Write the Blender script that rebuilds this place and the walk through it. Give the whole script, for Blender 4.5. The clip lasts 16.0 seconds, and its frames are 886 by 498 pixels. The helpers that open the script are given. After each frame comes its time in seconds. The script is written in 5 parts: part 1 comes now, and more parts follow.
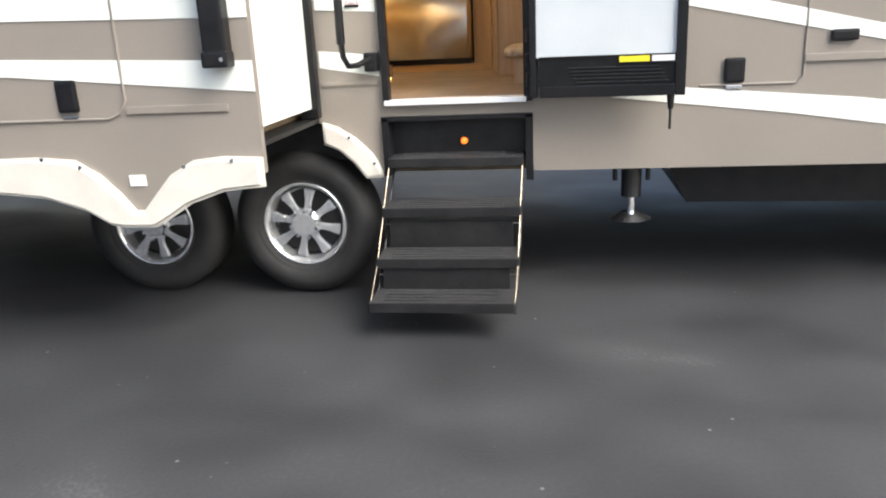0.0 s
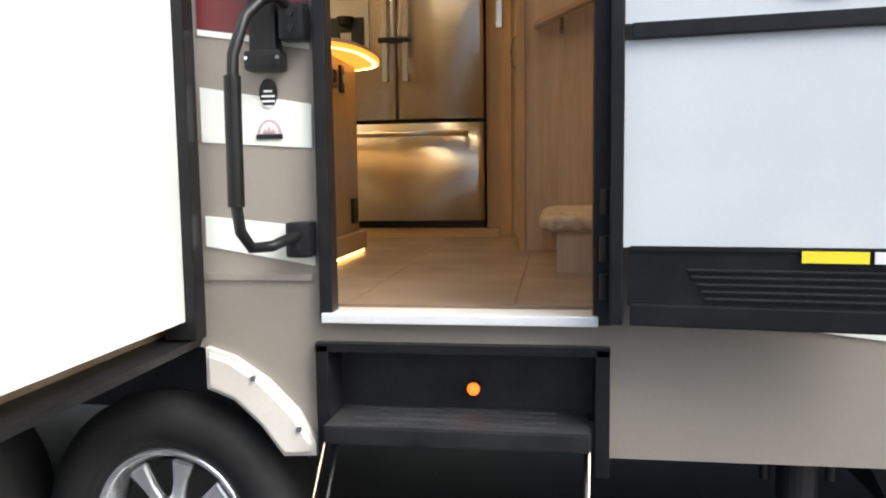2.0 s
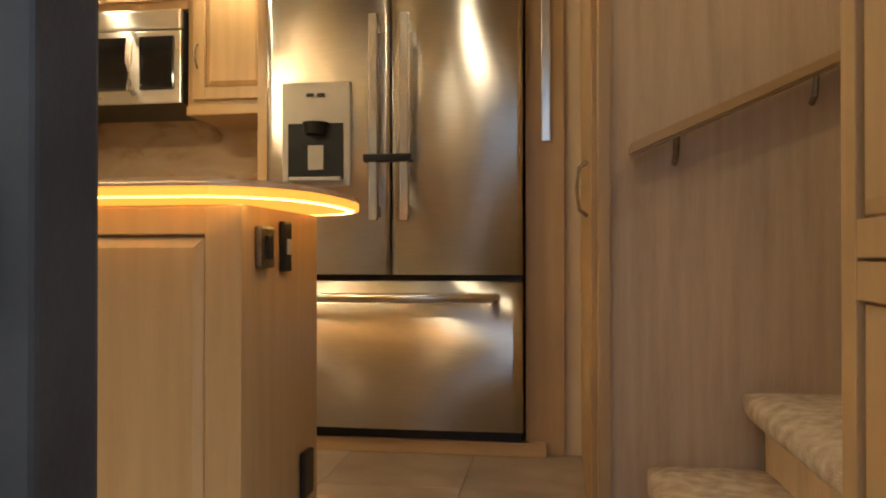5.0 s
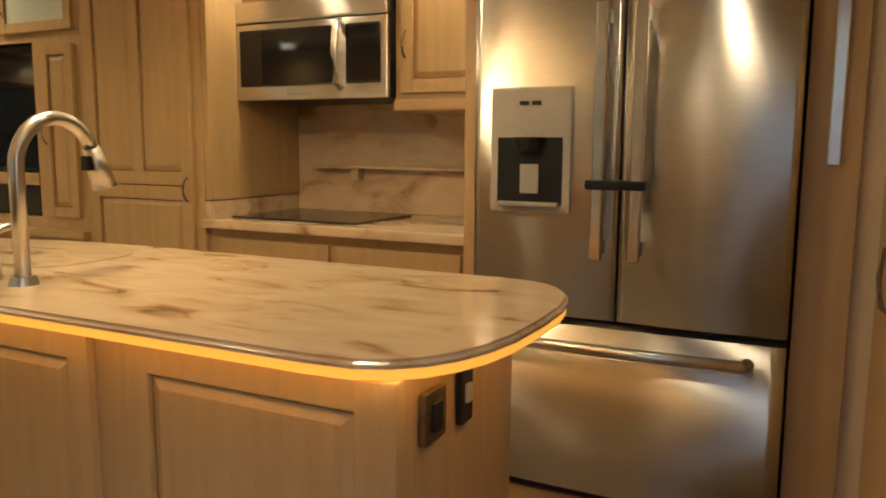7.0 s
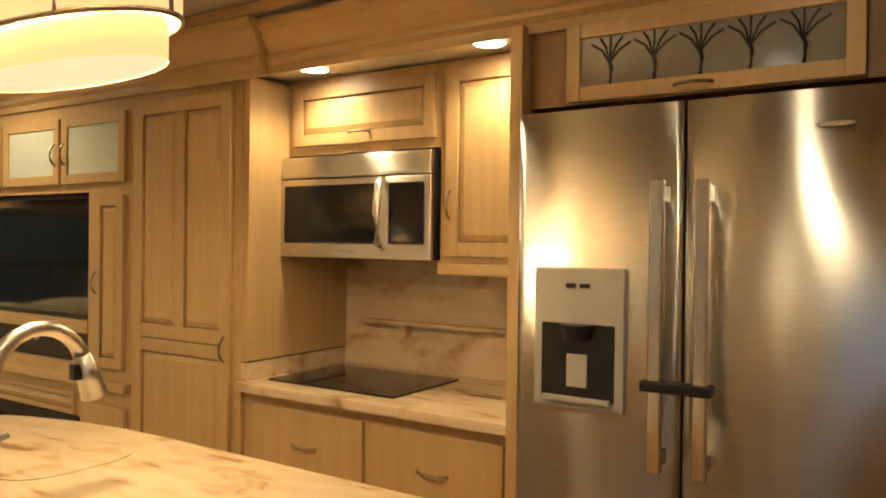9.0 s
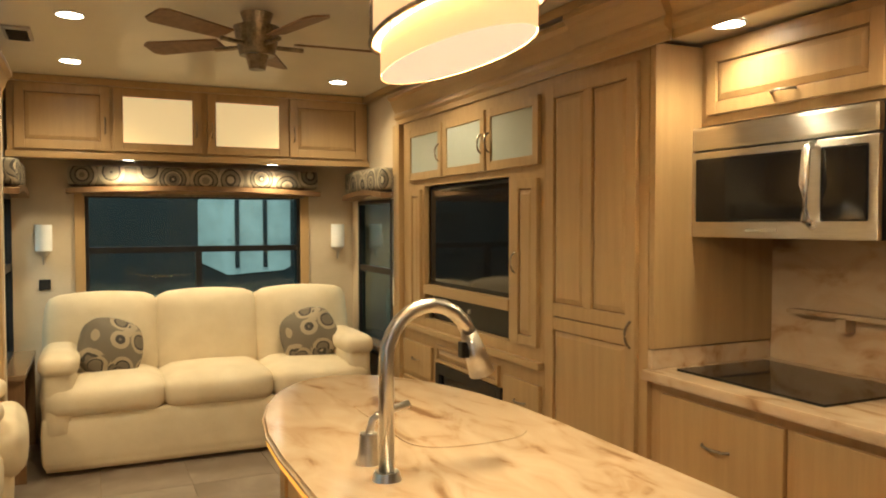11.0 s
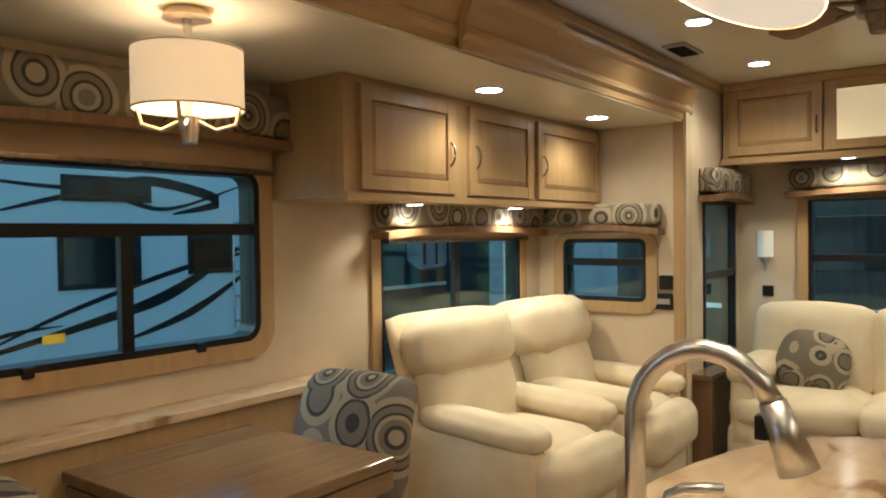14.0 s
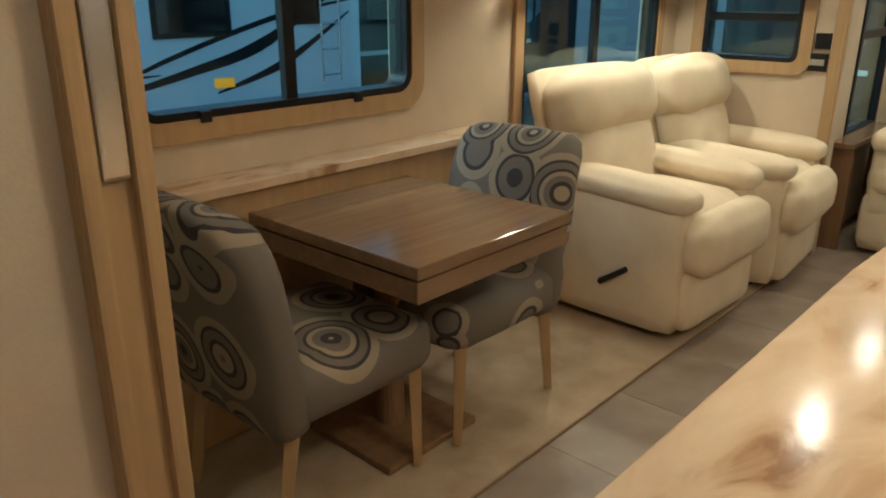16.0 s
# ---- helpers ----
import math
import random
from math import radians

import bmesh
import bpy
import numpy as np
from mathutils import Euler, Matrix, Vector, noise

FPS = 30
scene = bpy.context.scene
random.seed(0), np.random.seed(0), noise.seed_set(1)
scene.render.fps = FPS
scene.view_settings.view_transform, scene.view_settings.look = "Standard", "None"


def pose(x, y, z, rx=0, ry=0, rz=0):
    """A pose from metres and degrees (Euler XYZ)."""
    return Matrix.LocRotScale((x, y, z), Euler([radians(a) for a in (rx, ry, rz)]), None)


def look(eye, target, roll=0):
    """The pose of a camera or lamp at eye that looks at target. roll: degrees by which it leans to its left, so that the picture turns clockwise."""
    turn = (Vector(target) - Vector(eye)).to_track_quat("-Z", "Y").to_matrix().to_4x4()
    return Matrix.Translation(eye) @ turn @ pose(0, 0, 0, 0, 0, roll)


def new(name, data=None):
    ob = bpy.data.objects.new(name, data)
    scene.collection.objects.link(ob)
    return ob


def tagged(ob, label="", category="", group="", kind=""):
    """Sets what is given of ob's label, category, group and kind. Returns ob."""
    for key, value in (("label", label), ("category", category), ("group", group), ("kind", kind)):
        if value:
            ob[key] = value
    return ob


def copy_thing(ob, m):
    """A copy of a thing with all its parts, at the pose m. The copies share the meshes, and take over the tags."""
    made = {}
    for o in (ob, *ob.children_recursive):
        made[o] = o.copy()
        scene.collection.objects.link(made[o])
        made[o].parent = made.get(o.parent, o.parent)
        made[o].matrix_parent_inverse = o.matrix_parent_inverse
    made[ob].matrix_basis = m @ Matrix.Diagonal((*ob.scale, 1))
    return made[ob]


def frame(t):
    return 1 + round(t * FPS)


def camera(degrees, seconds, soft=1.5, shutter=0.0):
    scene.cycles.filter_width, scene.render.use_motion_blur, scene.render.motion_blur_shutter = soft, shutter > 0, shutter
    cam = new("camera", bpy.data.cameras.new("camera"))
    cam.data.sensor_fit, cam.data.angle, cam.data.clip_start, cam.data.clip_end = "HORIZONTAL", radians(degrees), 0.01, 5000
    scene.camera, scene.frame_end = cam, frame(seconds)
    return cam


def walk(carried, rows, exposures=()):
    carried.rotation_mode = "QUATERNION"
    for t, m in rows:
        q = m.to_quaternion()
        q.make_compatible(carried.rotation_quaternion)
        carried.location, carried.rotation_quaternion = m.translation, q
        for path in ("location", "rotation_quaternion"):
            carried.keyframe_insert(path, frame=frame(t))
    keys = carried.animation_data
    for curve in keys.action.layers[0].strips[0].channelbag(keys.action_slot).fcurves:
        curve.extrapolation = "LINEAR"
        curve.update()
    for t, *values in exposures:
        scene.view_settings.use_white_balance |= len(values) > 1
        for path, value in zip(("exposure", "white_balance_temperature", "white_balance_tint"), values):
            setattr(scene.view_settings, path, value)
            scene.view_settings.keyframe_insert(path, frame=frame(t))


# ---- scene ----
cam = camera(60.6, 16.0, soft=2.0)
PATH = [
    (0, (0.23, -0.017, 1.362), (-0.059, 1.879, 0.797), -2.8),
    (0.5, (0.177, 0.415, 1.349), (-0.099, 2.283, 0.691), -2.5),
    (1, (0.132, 0.883, 1.341), (-0.238, 2.776, 0.811), -1.7),
    (1.5, (0.082, 1.346, 1.362), (-0.245, 3.284, 0.99), -0.4),
    (2, (0.003, 1.812, 1.368), (-0.29, 3.781, 1.173), -0.8),
    (2.5, (-0.085, 2.244, 1.395), (-0.335, 4.228, 1.352), -0.8),
    (3, (-0.173, 2.622, 1.412), (-0.374, 4.613, 1.469), -1.0),
    (3.2, (-0.21, 2.748, 1.423), (-0.386, 4.74, 1.516), -0.5),
    (5.3, (-0.275, 3.344, 1.827), (-0.628, 5.313, 1.836), 0.3),
    (5.5, (-0.262, 3.404, 1.878), (-0.705, 5.354, 1.91), 0.6),
    (6, (-0.284, 3.537, 2.004), (-0.95, 5.422, 2.056), 0.7),
    (6.5, (-0.302, 3.625, 2.144), (-1.092, 5.46, 2.038), 0.3),
    (7, (-0.328, 3.725, 2.202), (-1.209, 5.501, 1.934), 0.4),
    (7.5, (-0.327, 3.755, 2.41), (-1.28, 5.51, 2.309), 0.6),
    (8, (-0.349, 3.901, 2.464), (-1.265, 5.678, 2.543), 1.6),
    (8.2, (-0.339, 3.937, 2.458), (-1.214, 5.735, 2.508), 1.1),
    (10.3, (-0.325, 4.147, 2.439), (-1.968, 5.286, 2.378), 0.5),
    (10.5, (-0.38, 4.178, 2.428), (-2.077, 5.233, 2.371), 0.6),
    (11, (-0.391, 4.223, 2.438), (-2.203, 5.067, 2.369), -0.1),
    (11.5, (-0.46, 4.352, 2.435), (-2.367, 4.952, 2.38), -0.3),
    (12, (-0.543, 4.591, 2.452), (-2.519, 4.892, 2.401), 0.0),
    (12.5, (-0.619, 4.861, 2.441), (-2.616, 4.796, 2.363), 0.3),
    (13, (-0.674, 5.037, 2.431), (-2.621, 4.587, 2.335), -0.2),
    (13.5, (-0.741, 5.148, 2.451), (-2.555, 4.307, 2.389), -0.2),
    (14, (-0.764, 5.262, 2.437), (-2.356, 4.052, 2.396), -0.7),
    (14.5, (-0.707, 5.332, 2.44), (-2.102, 3.903, 2.336), -0.4),
    (15, (-0.697, 5.367, 2.426), (-2.028, 3.898, 2.162), -0.7),
    (15.5, (-0.622, 5.21, 2.422), (-1.992, 3.842, 1.919), -0.2),
    (16, (-0.606, 4.949, 2.4), (-2.009, 3.68, 1.748), 0.2),
]
EXPOSURES = [(0, 1.04, 6100, 8), (1.5, 0.94, 6000, 8), (2.5, 0.55, 5700, 8), (3.2, 0.5, 5600, 8), (5.3, 0.72, 5700, 9), (7.0, 0.36, 5800, 9), (8.2, 0.74, 6100, 8), (10.3, 0.5, 5800, 8), (11.5, 0.46, 5400, 8), (12.5, 0.32, 5000, 8), (13.5, 0.22, 4800, 8), (14.5, 0.18, 4650, 8), (16, 0.04, 4600, 8)]
walk(cam, [(t, look(eye, target, roll)) for t, eye, target, roll in PATH], EXPOSURES)

# ---- sky, sun and lamps ----
world = bpy.data.worlds.new("sky")
scene.world = world
world.use_nodes = True
wn = world.node_tree.nodes
sky = wn.new("ShaderNodeTexSky")
sky.sky_type, sky.sun_disc = "NISHITA", False
sky.sun_elevation, sky.sun_rotation = radians(45), radians(123)
sky.air_density, sky.dust_density = 1.0, 6.0
world.node_tree.links.new(sky.outputs[0], wn["Background"].inputs[0])
wn["Background"].inputs[1].default_value = 0.15


LAMPS = 0.57          # how bright the indoor lamps are against the daylight


def lamp(name, kind, at, target, energy, color, size=0.1, blend=0.6, cone=120):
    d = bpy.data.lights.new(name, kind)
    d.energy, d.color = energy if kind == "SUN" else energy * LAMPS, color
    if kind == "AREA":
        d.shape, d.size = "DISK", size
    if kind == "SPOT":
        d.spot_size, d.spot_blend, d.shadow_soft_size = radians(cone), blend, size
    if kind == "POINT":
        d.shadow_soft_size = size
    if kind == "SUN":
        d.angle = radians(size)
    o = new(name, d)
    o.matrix_world = look(at, target)
    return o


lamp("overcast_sun", "SUN", (10, -4, 13), (0, 2.5, 0), 1.9, (1.0, 0.96, 0.9), 35)
WARM = (1.0, 0.74, 0.38)
CEIL, SC = 3.34, 3.03          # main ceiling, dinette slide-out ceiling
SPOTS = [(-4.05, 4.16), (-5.08, 4.14), (-5.08, 5.67), (-4.05, 5.62)]          # ceiling of the living room
SLIDE_SPOTS = [(-3.37, 3.53, SC), (-4.37, 3.53, SC)]                       # over the recliners
KITCHEN_SPOTS = [(-2.28, 6.14, 3.09), (-1.53, 6.14, 3.09)]                      # over the hob
UNDER_SPOTS = [(-3.42, 3.085, 2.575), (-4.28, 3.085, 2.575), (-5.76, 4.46, 2.86), (-5.76, 5.4, 2.86)]
# unseen ceiling lamps, added to brighten the hall and the refrigerator
HALL_FILLS = [(0.35, 4.75), (-0.95, 4.15), (-0.62, 5.5)]
for x, y in HALL_FILLS:
    lamp("hall_fill", "SPOT", (x, y, CEIL - 0.03), (x, y, 0), 15 if y < 5 else 8, WARM, 0.05, 0.7, 150)
for x, y in SPOTS:
    lamp("downlight_bulb", "SPOT", (x, y, CEIL - 0.03), (x, y, 0), 38, WARM, 0.04, 0.7, 150)
for x, y, z in SLIDE_SPOTS + KITCHEN_SPOTS:
    lamp("downlight_bulb", "SPOT", (x, y, z - 0.03), (x, y, 0), 20, WARM, 0.04, 0.7, 150)
for x, y, z in UNDER_SPOTS:
    lamp("downlight_bulb", "SPOT", (x, y, z - 0.03), (x, y, 0), 30, WARM, 0.04, 0.7, 150)
lamp("pendant_bulb", "AREA", (-1.90, 4.94, 2.77), (-1.90, 4.94, 0), 14, WARM, 0.24)
for x in (-2.06, -1.74):
    lamp("pendant_up_bulb", "POINT", (x, 4.94, 2.93), (0, 0, 0), 62, WARM, 0.03)
lamp("dinette_bulb", "POINT", (-1.95, 3.53, 2.86), (0, 0, 0), 9, WARM, 0.05)


# ---- materials ----
def mat(name, rough=0.5, metal=0.0, base=(0.5, 0.5, 0.5)):
    m = bpy.data.materials.new(name)
    m.use_nodes = True
    b = m.node_tree.nodes["Principled BSDF"]
    b.inputs["Base Color"].default_value = (*base, 1)
    b.inputs["Roughness"].default_value = rough
    b.inputs["Metallic"].default_value = metal
    return m, m.node_tree.nodes, m.node_tree.links, b


def coords(n, l, scale=(1, 1, 1)):
    c = n.new("ShaderNodeTexCoord")
    mp = n.new("ShaderNodeMapping")
    mp.inputs["Scale"].default_value = scale
    l.new(c.outputs["Object"], mp.inputs[0])
    return mp.outputs[0]


def noise_tex(n, l, vec, scale, detail=4.0, distortion=0.0):
    t = n.new("ShaderNodeTexNoise")
    t.inputs["Scale"].default_value, t.inputs["Detail"].default_value = scale, detail
    t.inputs["Distortion"].default_value = distortion
    l.new(vec, t.inputs["Vector"])
    return t.outputs[0]


def ramp(n, l, fac, stops, constant=False):
    r = n.new("ShaderNodeValToRGB")
    if constant:
        r.color_ramp.interpolation = "CONSTANT"
    e = r.color_ramp.elements
    while len(e) < len(stops):
        e.new(0.5)
    for el, (p, c) in zip(e, stops):
        el.position, el.color = p, (*c, 1)
    l.new(fac, r.inputs[0])
    return r.outputs[0]


def bump(n, l, b, height, strength=0.2, dist=0.004):
    k = n.new("ShaderNodeBump")
    k.inputs["Strength"].default_value, k.inputs["Distance"].default_value = strength, dist
    l.new(height, k.inputs["Height"])
    l.new(k.outputs[0], b.inputs["Normal"])


def mottled(name, a, c, scale=8.0, rough=0.5, metal=0.0, bumps=0.1, fine=120.0, stretch=(1, 1, 1)):
    """Two-scale variation between two colours, with fine relief."""
    m, n, l, b = mat(name, rough, metal)
    v = coords(n, l, stretch)
    big, small = noise_tex(n, l, v, scale), noise_tex(n, l, v, fine, 2.0)
    mix = n.new("ShaderNodeMath")
    mix.operation = "MULTIPLY_ADD"
    l.new(small, mix.inputs[0])
    mix.inputs[1].default_value = 0.35
    l.new(big, mix.inputs[2])
    l.new(ramp(n, l, mix.outputs[0], [(0.42, a), (0.88, c)]), b.inputs["Base Color"])
    if bumps:
        bump(n, l, b, small, bumps)
    return m


def wood(name, a, c, rough=0.38, axis="z"):
    st = {"z": (14, 14, 0.9), "x": (0.9, 14, 14), "y": (14, 0.9, 14)}[axis]
    m = mottled(name, a, c, 2.2, rough, 0, 0.05, 22.0, st)
    return m


M_WOOD = wood("maple", (0.365, 0.240, 0.108), (0.43, 0.292, 0.136))
M_WOODX = wood("maple_along", (0.365, 0.240, 0.108), (0.43, 0.292, 0.136), 0.33, "x")
M_WOODD = wood("maple_dark_glaze", (0.16, 0.085, 0.035), (0.24, 0.14, 0.065), 0.5)
M_PANEL = wood("wood_print_panel", (0.42, 0.305, 0.195), (0.56, 0.425, 0.28), 0.55)
M_TABLE = wood("table_top_wood", (0.17, 0.105, 0.052), (0.23, 0.145, 0.075), 0.14, "x")
M_WALL = mottled("wallpaper_beige", (0.50, 0.41, 0.29), (0.58, 0.485, 0.35), 5, 0.75, 0, 0.08, 160)
M_CEIL = mottled("ceiling_cream", (0.60, 0.54, 0.43), (0.66, 0.60, 0.48), 3, 0.35, 0, 0.03, 90)
M_CREAM = mottled("cream_upholstery", (0.62, 0.52, 0.35), (0.72, 0.62, 0.44), 6, 0.7, 0, 0.25, 220)
M_TAUPE = mottled("taupe_gelcoat", (0.24, 0.215, 0.185), (0.27, 0.24, 0.205), 2, 0.25, 0, 0.0)
M_WHITE = mottled("white_gelcoat", (0.72, 0.75, 0.70), (0.77, 0.79, 0.74), 2, 0.25, 0, 0.0)
M_NEIGHBOUR = mottled("bright_white_siding", (0.80, 0.82, 0.80), (0.86, 0.87, 0.85), 2, 0.25, 0, 0.0)
M_FENDER = mottled("fender_plastic", (0.58, 0.55, 0.49), (0.68, 0.65, 0.58), 6, 0.4, 0, 0.05)
M_MAROON = mottled("maroon_vinyl", (0.10, 0.012, 0.016), (0.14, 0.02, 0.022), 3, 0.3, 0, 0.0)
M_BLACK = mottled("black_trim", (0.006, 0.006, 0.007), (0.014, 0.014, 0.015), 12, 0.34, 0, 0.06)
M_BLACK.node_tree.nodes["Principled BSDF"].inputs["Specular IOR Level"].default_value = 0.3
M_STEEL_BLK = mottled("black_painted_steel", (0.006, 0.006, 0.007), (0.022, 0.022, 0.022), 10, 0.45, 0.2, 0.15, 60)
M_TREAD = mottled("worn_black_tread", (0.008, 0.008, 0.008), (0.065, 0.065, 0.066), 6, 0.36, 0, 0.4, 70, (2, 12, 12))
M_TYRE = mottled("tyre_rubber", (0.013, 0.013, 0.013), (0.024, 0.024, 0.024), 9, 0.7, 0, 0.1)
M_CHROME = mottled("polished_aluminium", (0.72, 0.73, 0.74), (0.86, 0.87, 0.88), 9, 0.26, 1.0, 0.03)
M_RIM = mottled("bright_cast_aluminium", (0.74, 0.75, 0.76), (0.86, 0.87, 0.88), 14, 0.22, 0.8, 0.03)
M_NICKEL = mottled("brushed_nickel", (0.50, 0.48, 0.45), (0.62, 0.60, 0.56), 9, 0.28, 1.0, 0.05)
M_BRONZE = mottled("antique_nickel", (0.16, 0.13, 0.10), (0.34, 0.29, 0.22), 30, 0.35, 1.0, 0.05)
M_ALU = mottled("aluminium_sill", (0.74, 0.75, 0.76), (0.84, 0.85, 0.86), 6, 0.35, 0.3, 0.03)
M_DOORPANEL = mottled("door_inner_panel", (0.55, 0.59, 0.61), (0.60, 0.64, 0.66), 4, 0.4, 0, 0.02)
M_YELLOW = mottled("yellow_label", (0.80, 0.66, 0.02), (0.85, 0.72, 0.03), 6, 0.5, 0, 0)
M_PAPER = mottled("white_label", (0.72, 0.72, 0.72), (0.8, 0.8, 0.8), 6, 0.5, 0, 0)
M_CARPET = mottled("step_carpet", (0.28, 0.21, 0.14), (0.52, 0.43, 0.33), 30, 0.95, 0, 0.9, 260)
M_RUG = mottled("slide_floor_carpet", (0.26, 0.19, 0.11), (0.40, 0.31, 0.20), 7, 0.85, 0, 0.4, 240)
M_SHADE_CLOTH = mottled("roller_shade", (0.36, 0.25, 0.14), (0.42, 0.30, 0.18), 6, 0.7, 0, 0.05)
M_FROST = mottled("frosted_glass", (0.42, 0.46, 0.42), (0.48, 0.52, 0.47), 4, 0.25, 0, 0)
M_DARKGLASS = mottled("black_glass", (0.006, 0.006, 0.007), (0.012, 0.012, 0.013), 5, 0.06, 0, 0)
M_CAP = mottled("weathered_grey_cap", (0.13, 0.14, 0.14), (0.26, 0.28, 0.28), 2.2, 0.4, 0, 0)
M_SMOKE = mottled("smoked_glass", (0.13, 0.12, 0.10), (0.19, 0.175, 0.15), 3, 0.12, 0, 0)
M_GREY = mottled("dispenser_plastic", (0.32, 0.29, 0.25), (0.38, 0.35, 0.30), 5, 0.4, 0, 0)
M_PINK = mottled("pink_sticker", (0.40, 0.27, 0.29), (0.50, 0.36, 0.38), 9, 0.5, 0, 0)


def emitter(name, color, strength):
    m, n, l, b = mat(name)
    b.inputs["Base Color"].default_value = (*color, 1)
    b.inputs["Emission Color"].default_value = (*color, 1)
    b.inputs["Emission Strength"].default_value = strength * LAMPS
    return m


M_BULB = emitter("lit_lens", (1.0, 0.82, 0.55), 40)
M_LED = emitter("amber_led_strip", (1.0, 0.46, 0.05), 1.15)
M_UNDERLED = emitter("amber_led_underside", (1.0, 0.55, 0.14), 11.0)
M_FLOORLED = emitter("amber_floor_led", (1.0, 0.55, 0.13), 7.0)
M_ORANGE = emitter("orange_step_light", (1.0, 0.16, 0.015), 2.2)
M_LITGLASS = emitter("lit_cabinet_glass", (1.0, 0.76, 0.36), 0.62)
M_PSHADE = emitter("lit_linen_shade", (1.0, 0.66, 0.29), 0.92)
M_DIFFUSER = emitter("lit_diffuser", (1.0, 0.82, 0.52), 0.8)


def asphalt():
    """Dark aggregate, wide dusty stains and a few pale flecks of grit."""
    m, n, l, b = mat("asphalt", 0.62)
    v = coords(n, l)
    big, fine = noise_tex(n, l, coords(n, l, (0.8, 1.2, 1)), 1.6, 12, 0.2), noise_tex(n, l, v, 60, 6)
    grit = n.new("ShaderNodeTexVoronoi")
    grit.inputs["Scale"].default_value = 13.0
    l.new(v, grit.inputs["Vector"])
    tone = n.new("ShaderNodeMath")
    tone.operation = "MULTIPLY_ADD"
    l.new(fine, tone.inputs[0])
    tone.inputs[1].default_value = 0.35
    l.new(big, tone.inputs[2])
    base = ramp(n, l, tone.outputs[0], [(0.48, (0.030, 0.030, 0.032)), (0.66, (0.039, 0.040, 0.043)), (0.80, (0.049, 0.050, 0.053)), (0.92, (0.085, 0.085, 0.088))])
    fleck = ramp(n, l, grit.outputs["Distance"], [(0.06, (1, 1, 1)), (0.12, (0, 0, 0))])
    some = ramp(n, l, grit.outputs["Color"], [(0.80, (0, 0, 0)), (0.90, (1, 1, 1))])
    both = n.new("ShaderNodeMath")
    both.operation = "MULTIPLY"
    l.new(fleck, both.inputs[0])
    l.new(some, both.inputs[1])
    mix = n.new("ShaderNodeMix")
    mix.data_type = "RGBA"
    l.new(both.outputs[0], mix.inputs["Factor"])
    l.new(base, mix.inputs[6])
    mix.inputs[7].default_value = (0.24, 0.24, 0.23, 1)
    l.new(mix.outputs[2], b.inputs["Base Color"])
    l.new(ramp(n, l, big, [(0.35, (0.50,) * 3), (0.7, (0.66,) * 3)]), b.inputs["Roughness"])
    bump(n, l, b, fine, 0.45, 0.004)
    return m


def stainless():
    """Steel brushed across: reflections stay crisp sideways and smear up and down."""
    m, n, l, b = mat("brushed_stainless", 0.36, 1.0, (0.70, 0.68, 0.65))
    v = coords(n, l, (0.02, 0.02, 1))
    streak = noise_tex(n, l, v, 700, 3)
    l.new(ramp(n, l, streak, [(0.3, (0.60, 0.575, 0.54)), (0.7, (0.70, 0.675, 0.635))]), b.inputs["Base Color"])
    l.new(ramp(n, l, noise_tex(n, l, coords(n, l, (3, 3, 1.2)), 2.0), [(0.3, (0.28,) * 3), (0.7, (0.34,) * 3)]), b.inputs["Roughness"])
    b.inputs["Anisotropic"].default_value, b.inputs["Anisotropic Rotation"].default_value = 0.98, 0.25
    t = n.new("ShaderNodeTangent")
    t.direction_type, t.axis = "RADIAL", "Z"
    l.new(t.outputs[0], b.inputs["Tangent"])
    return m


def stone():
    m, n, l, b = mat("solid_surface_stone", 0.14)
    v = coords(n, l, (1.4, 3.2, 2.4))
    veins = noise_tex(n, l, v, 3.4, 10, 0.9)
    l.new(ramp(n, l, veins, [(0.30, (0.26, 0.15, 0.07)), (0.38, (0.44, 0.30, 0.17)), (0.47, (0.52, 0.385, 0.245)), (0.75, (0.60, 0.47, 0.32))]), b.inputs["Base Color"])
    return m


def rings(name, light, mid, dark, scale):
    """Woven cloth with a pattern of concentric circles."""
    m, n, l, b = mat(name, 0.85)
    v = coords(n, l)
    t = n.new("ShaderNodeTexVoronoi")
    t.inputs["Scale"].default_value = scale
    t.inputs["Randomness"].default_value = 0.6
    l.new(v, t.inputs["Vector"])
    jit = n.new("ShaderNodeMath")
    jit.operation = "MULTIPLY_ADD"
    l.new(t.outputs["Color"], jit.inputs[0])
    jit.inputs[1].default_value = 0.13
    l.new(t.outputs["Distance"], jit.inputs[2])
    c = ramp(n, l, jit.outputs[0], [(0.0, light), (0.13, dark), (0.19, mid), (0.27, light), (0.33, dark), (0.37, mid), (0.46, dark), (0.50, light), (0.60, mid)], True)
    l.new(c, b.inputs["Base Color"])
    bump(n, l, b, noise_tex(n, l, v, 320, 2), 0.4)
    return m


def glass(name, tint):
    m, n, l, b = mat(name, 0.0, 0.0, tint)
    b.inputs["Transmission Weight"].default_value = 1.0
    b.inputs["IOR"].default_value = 1.35
    return m


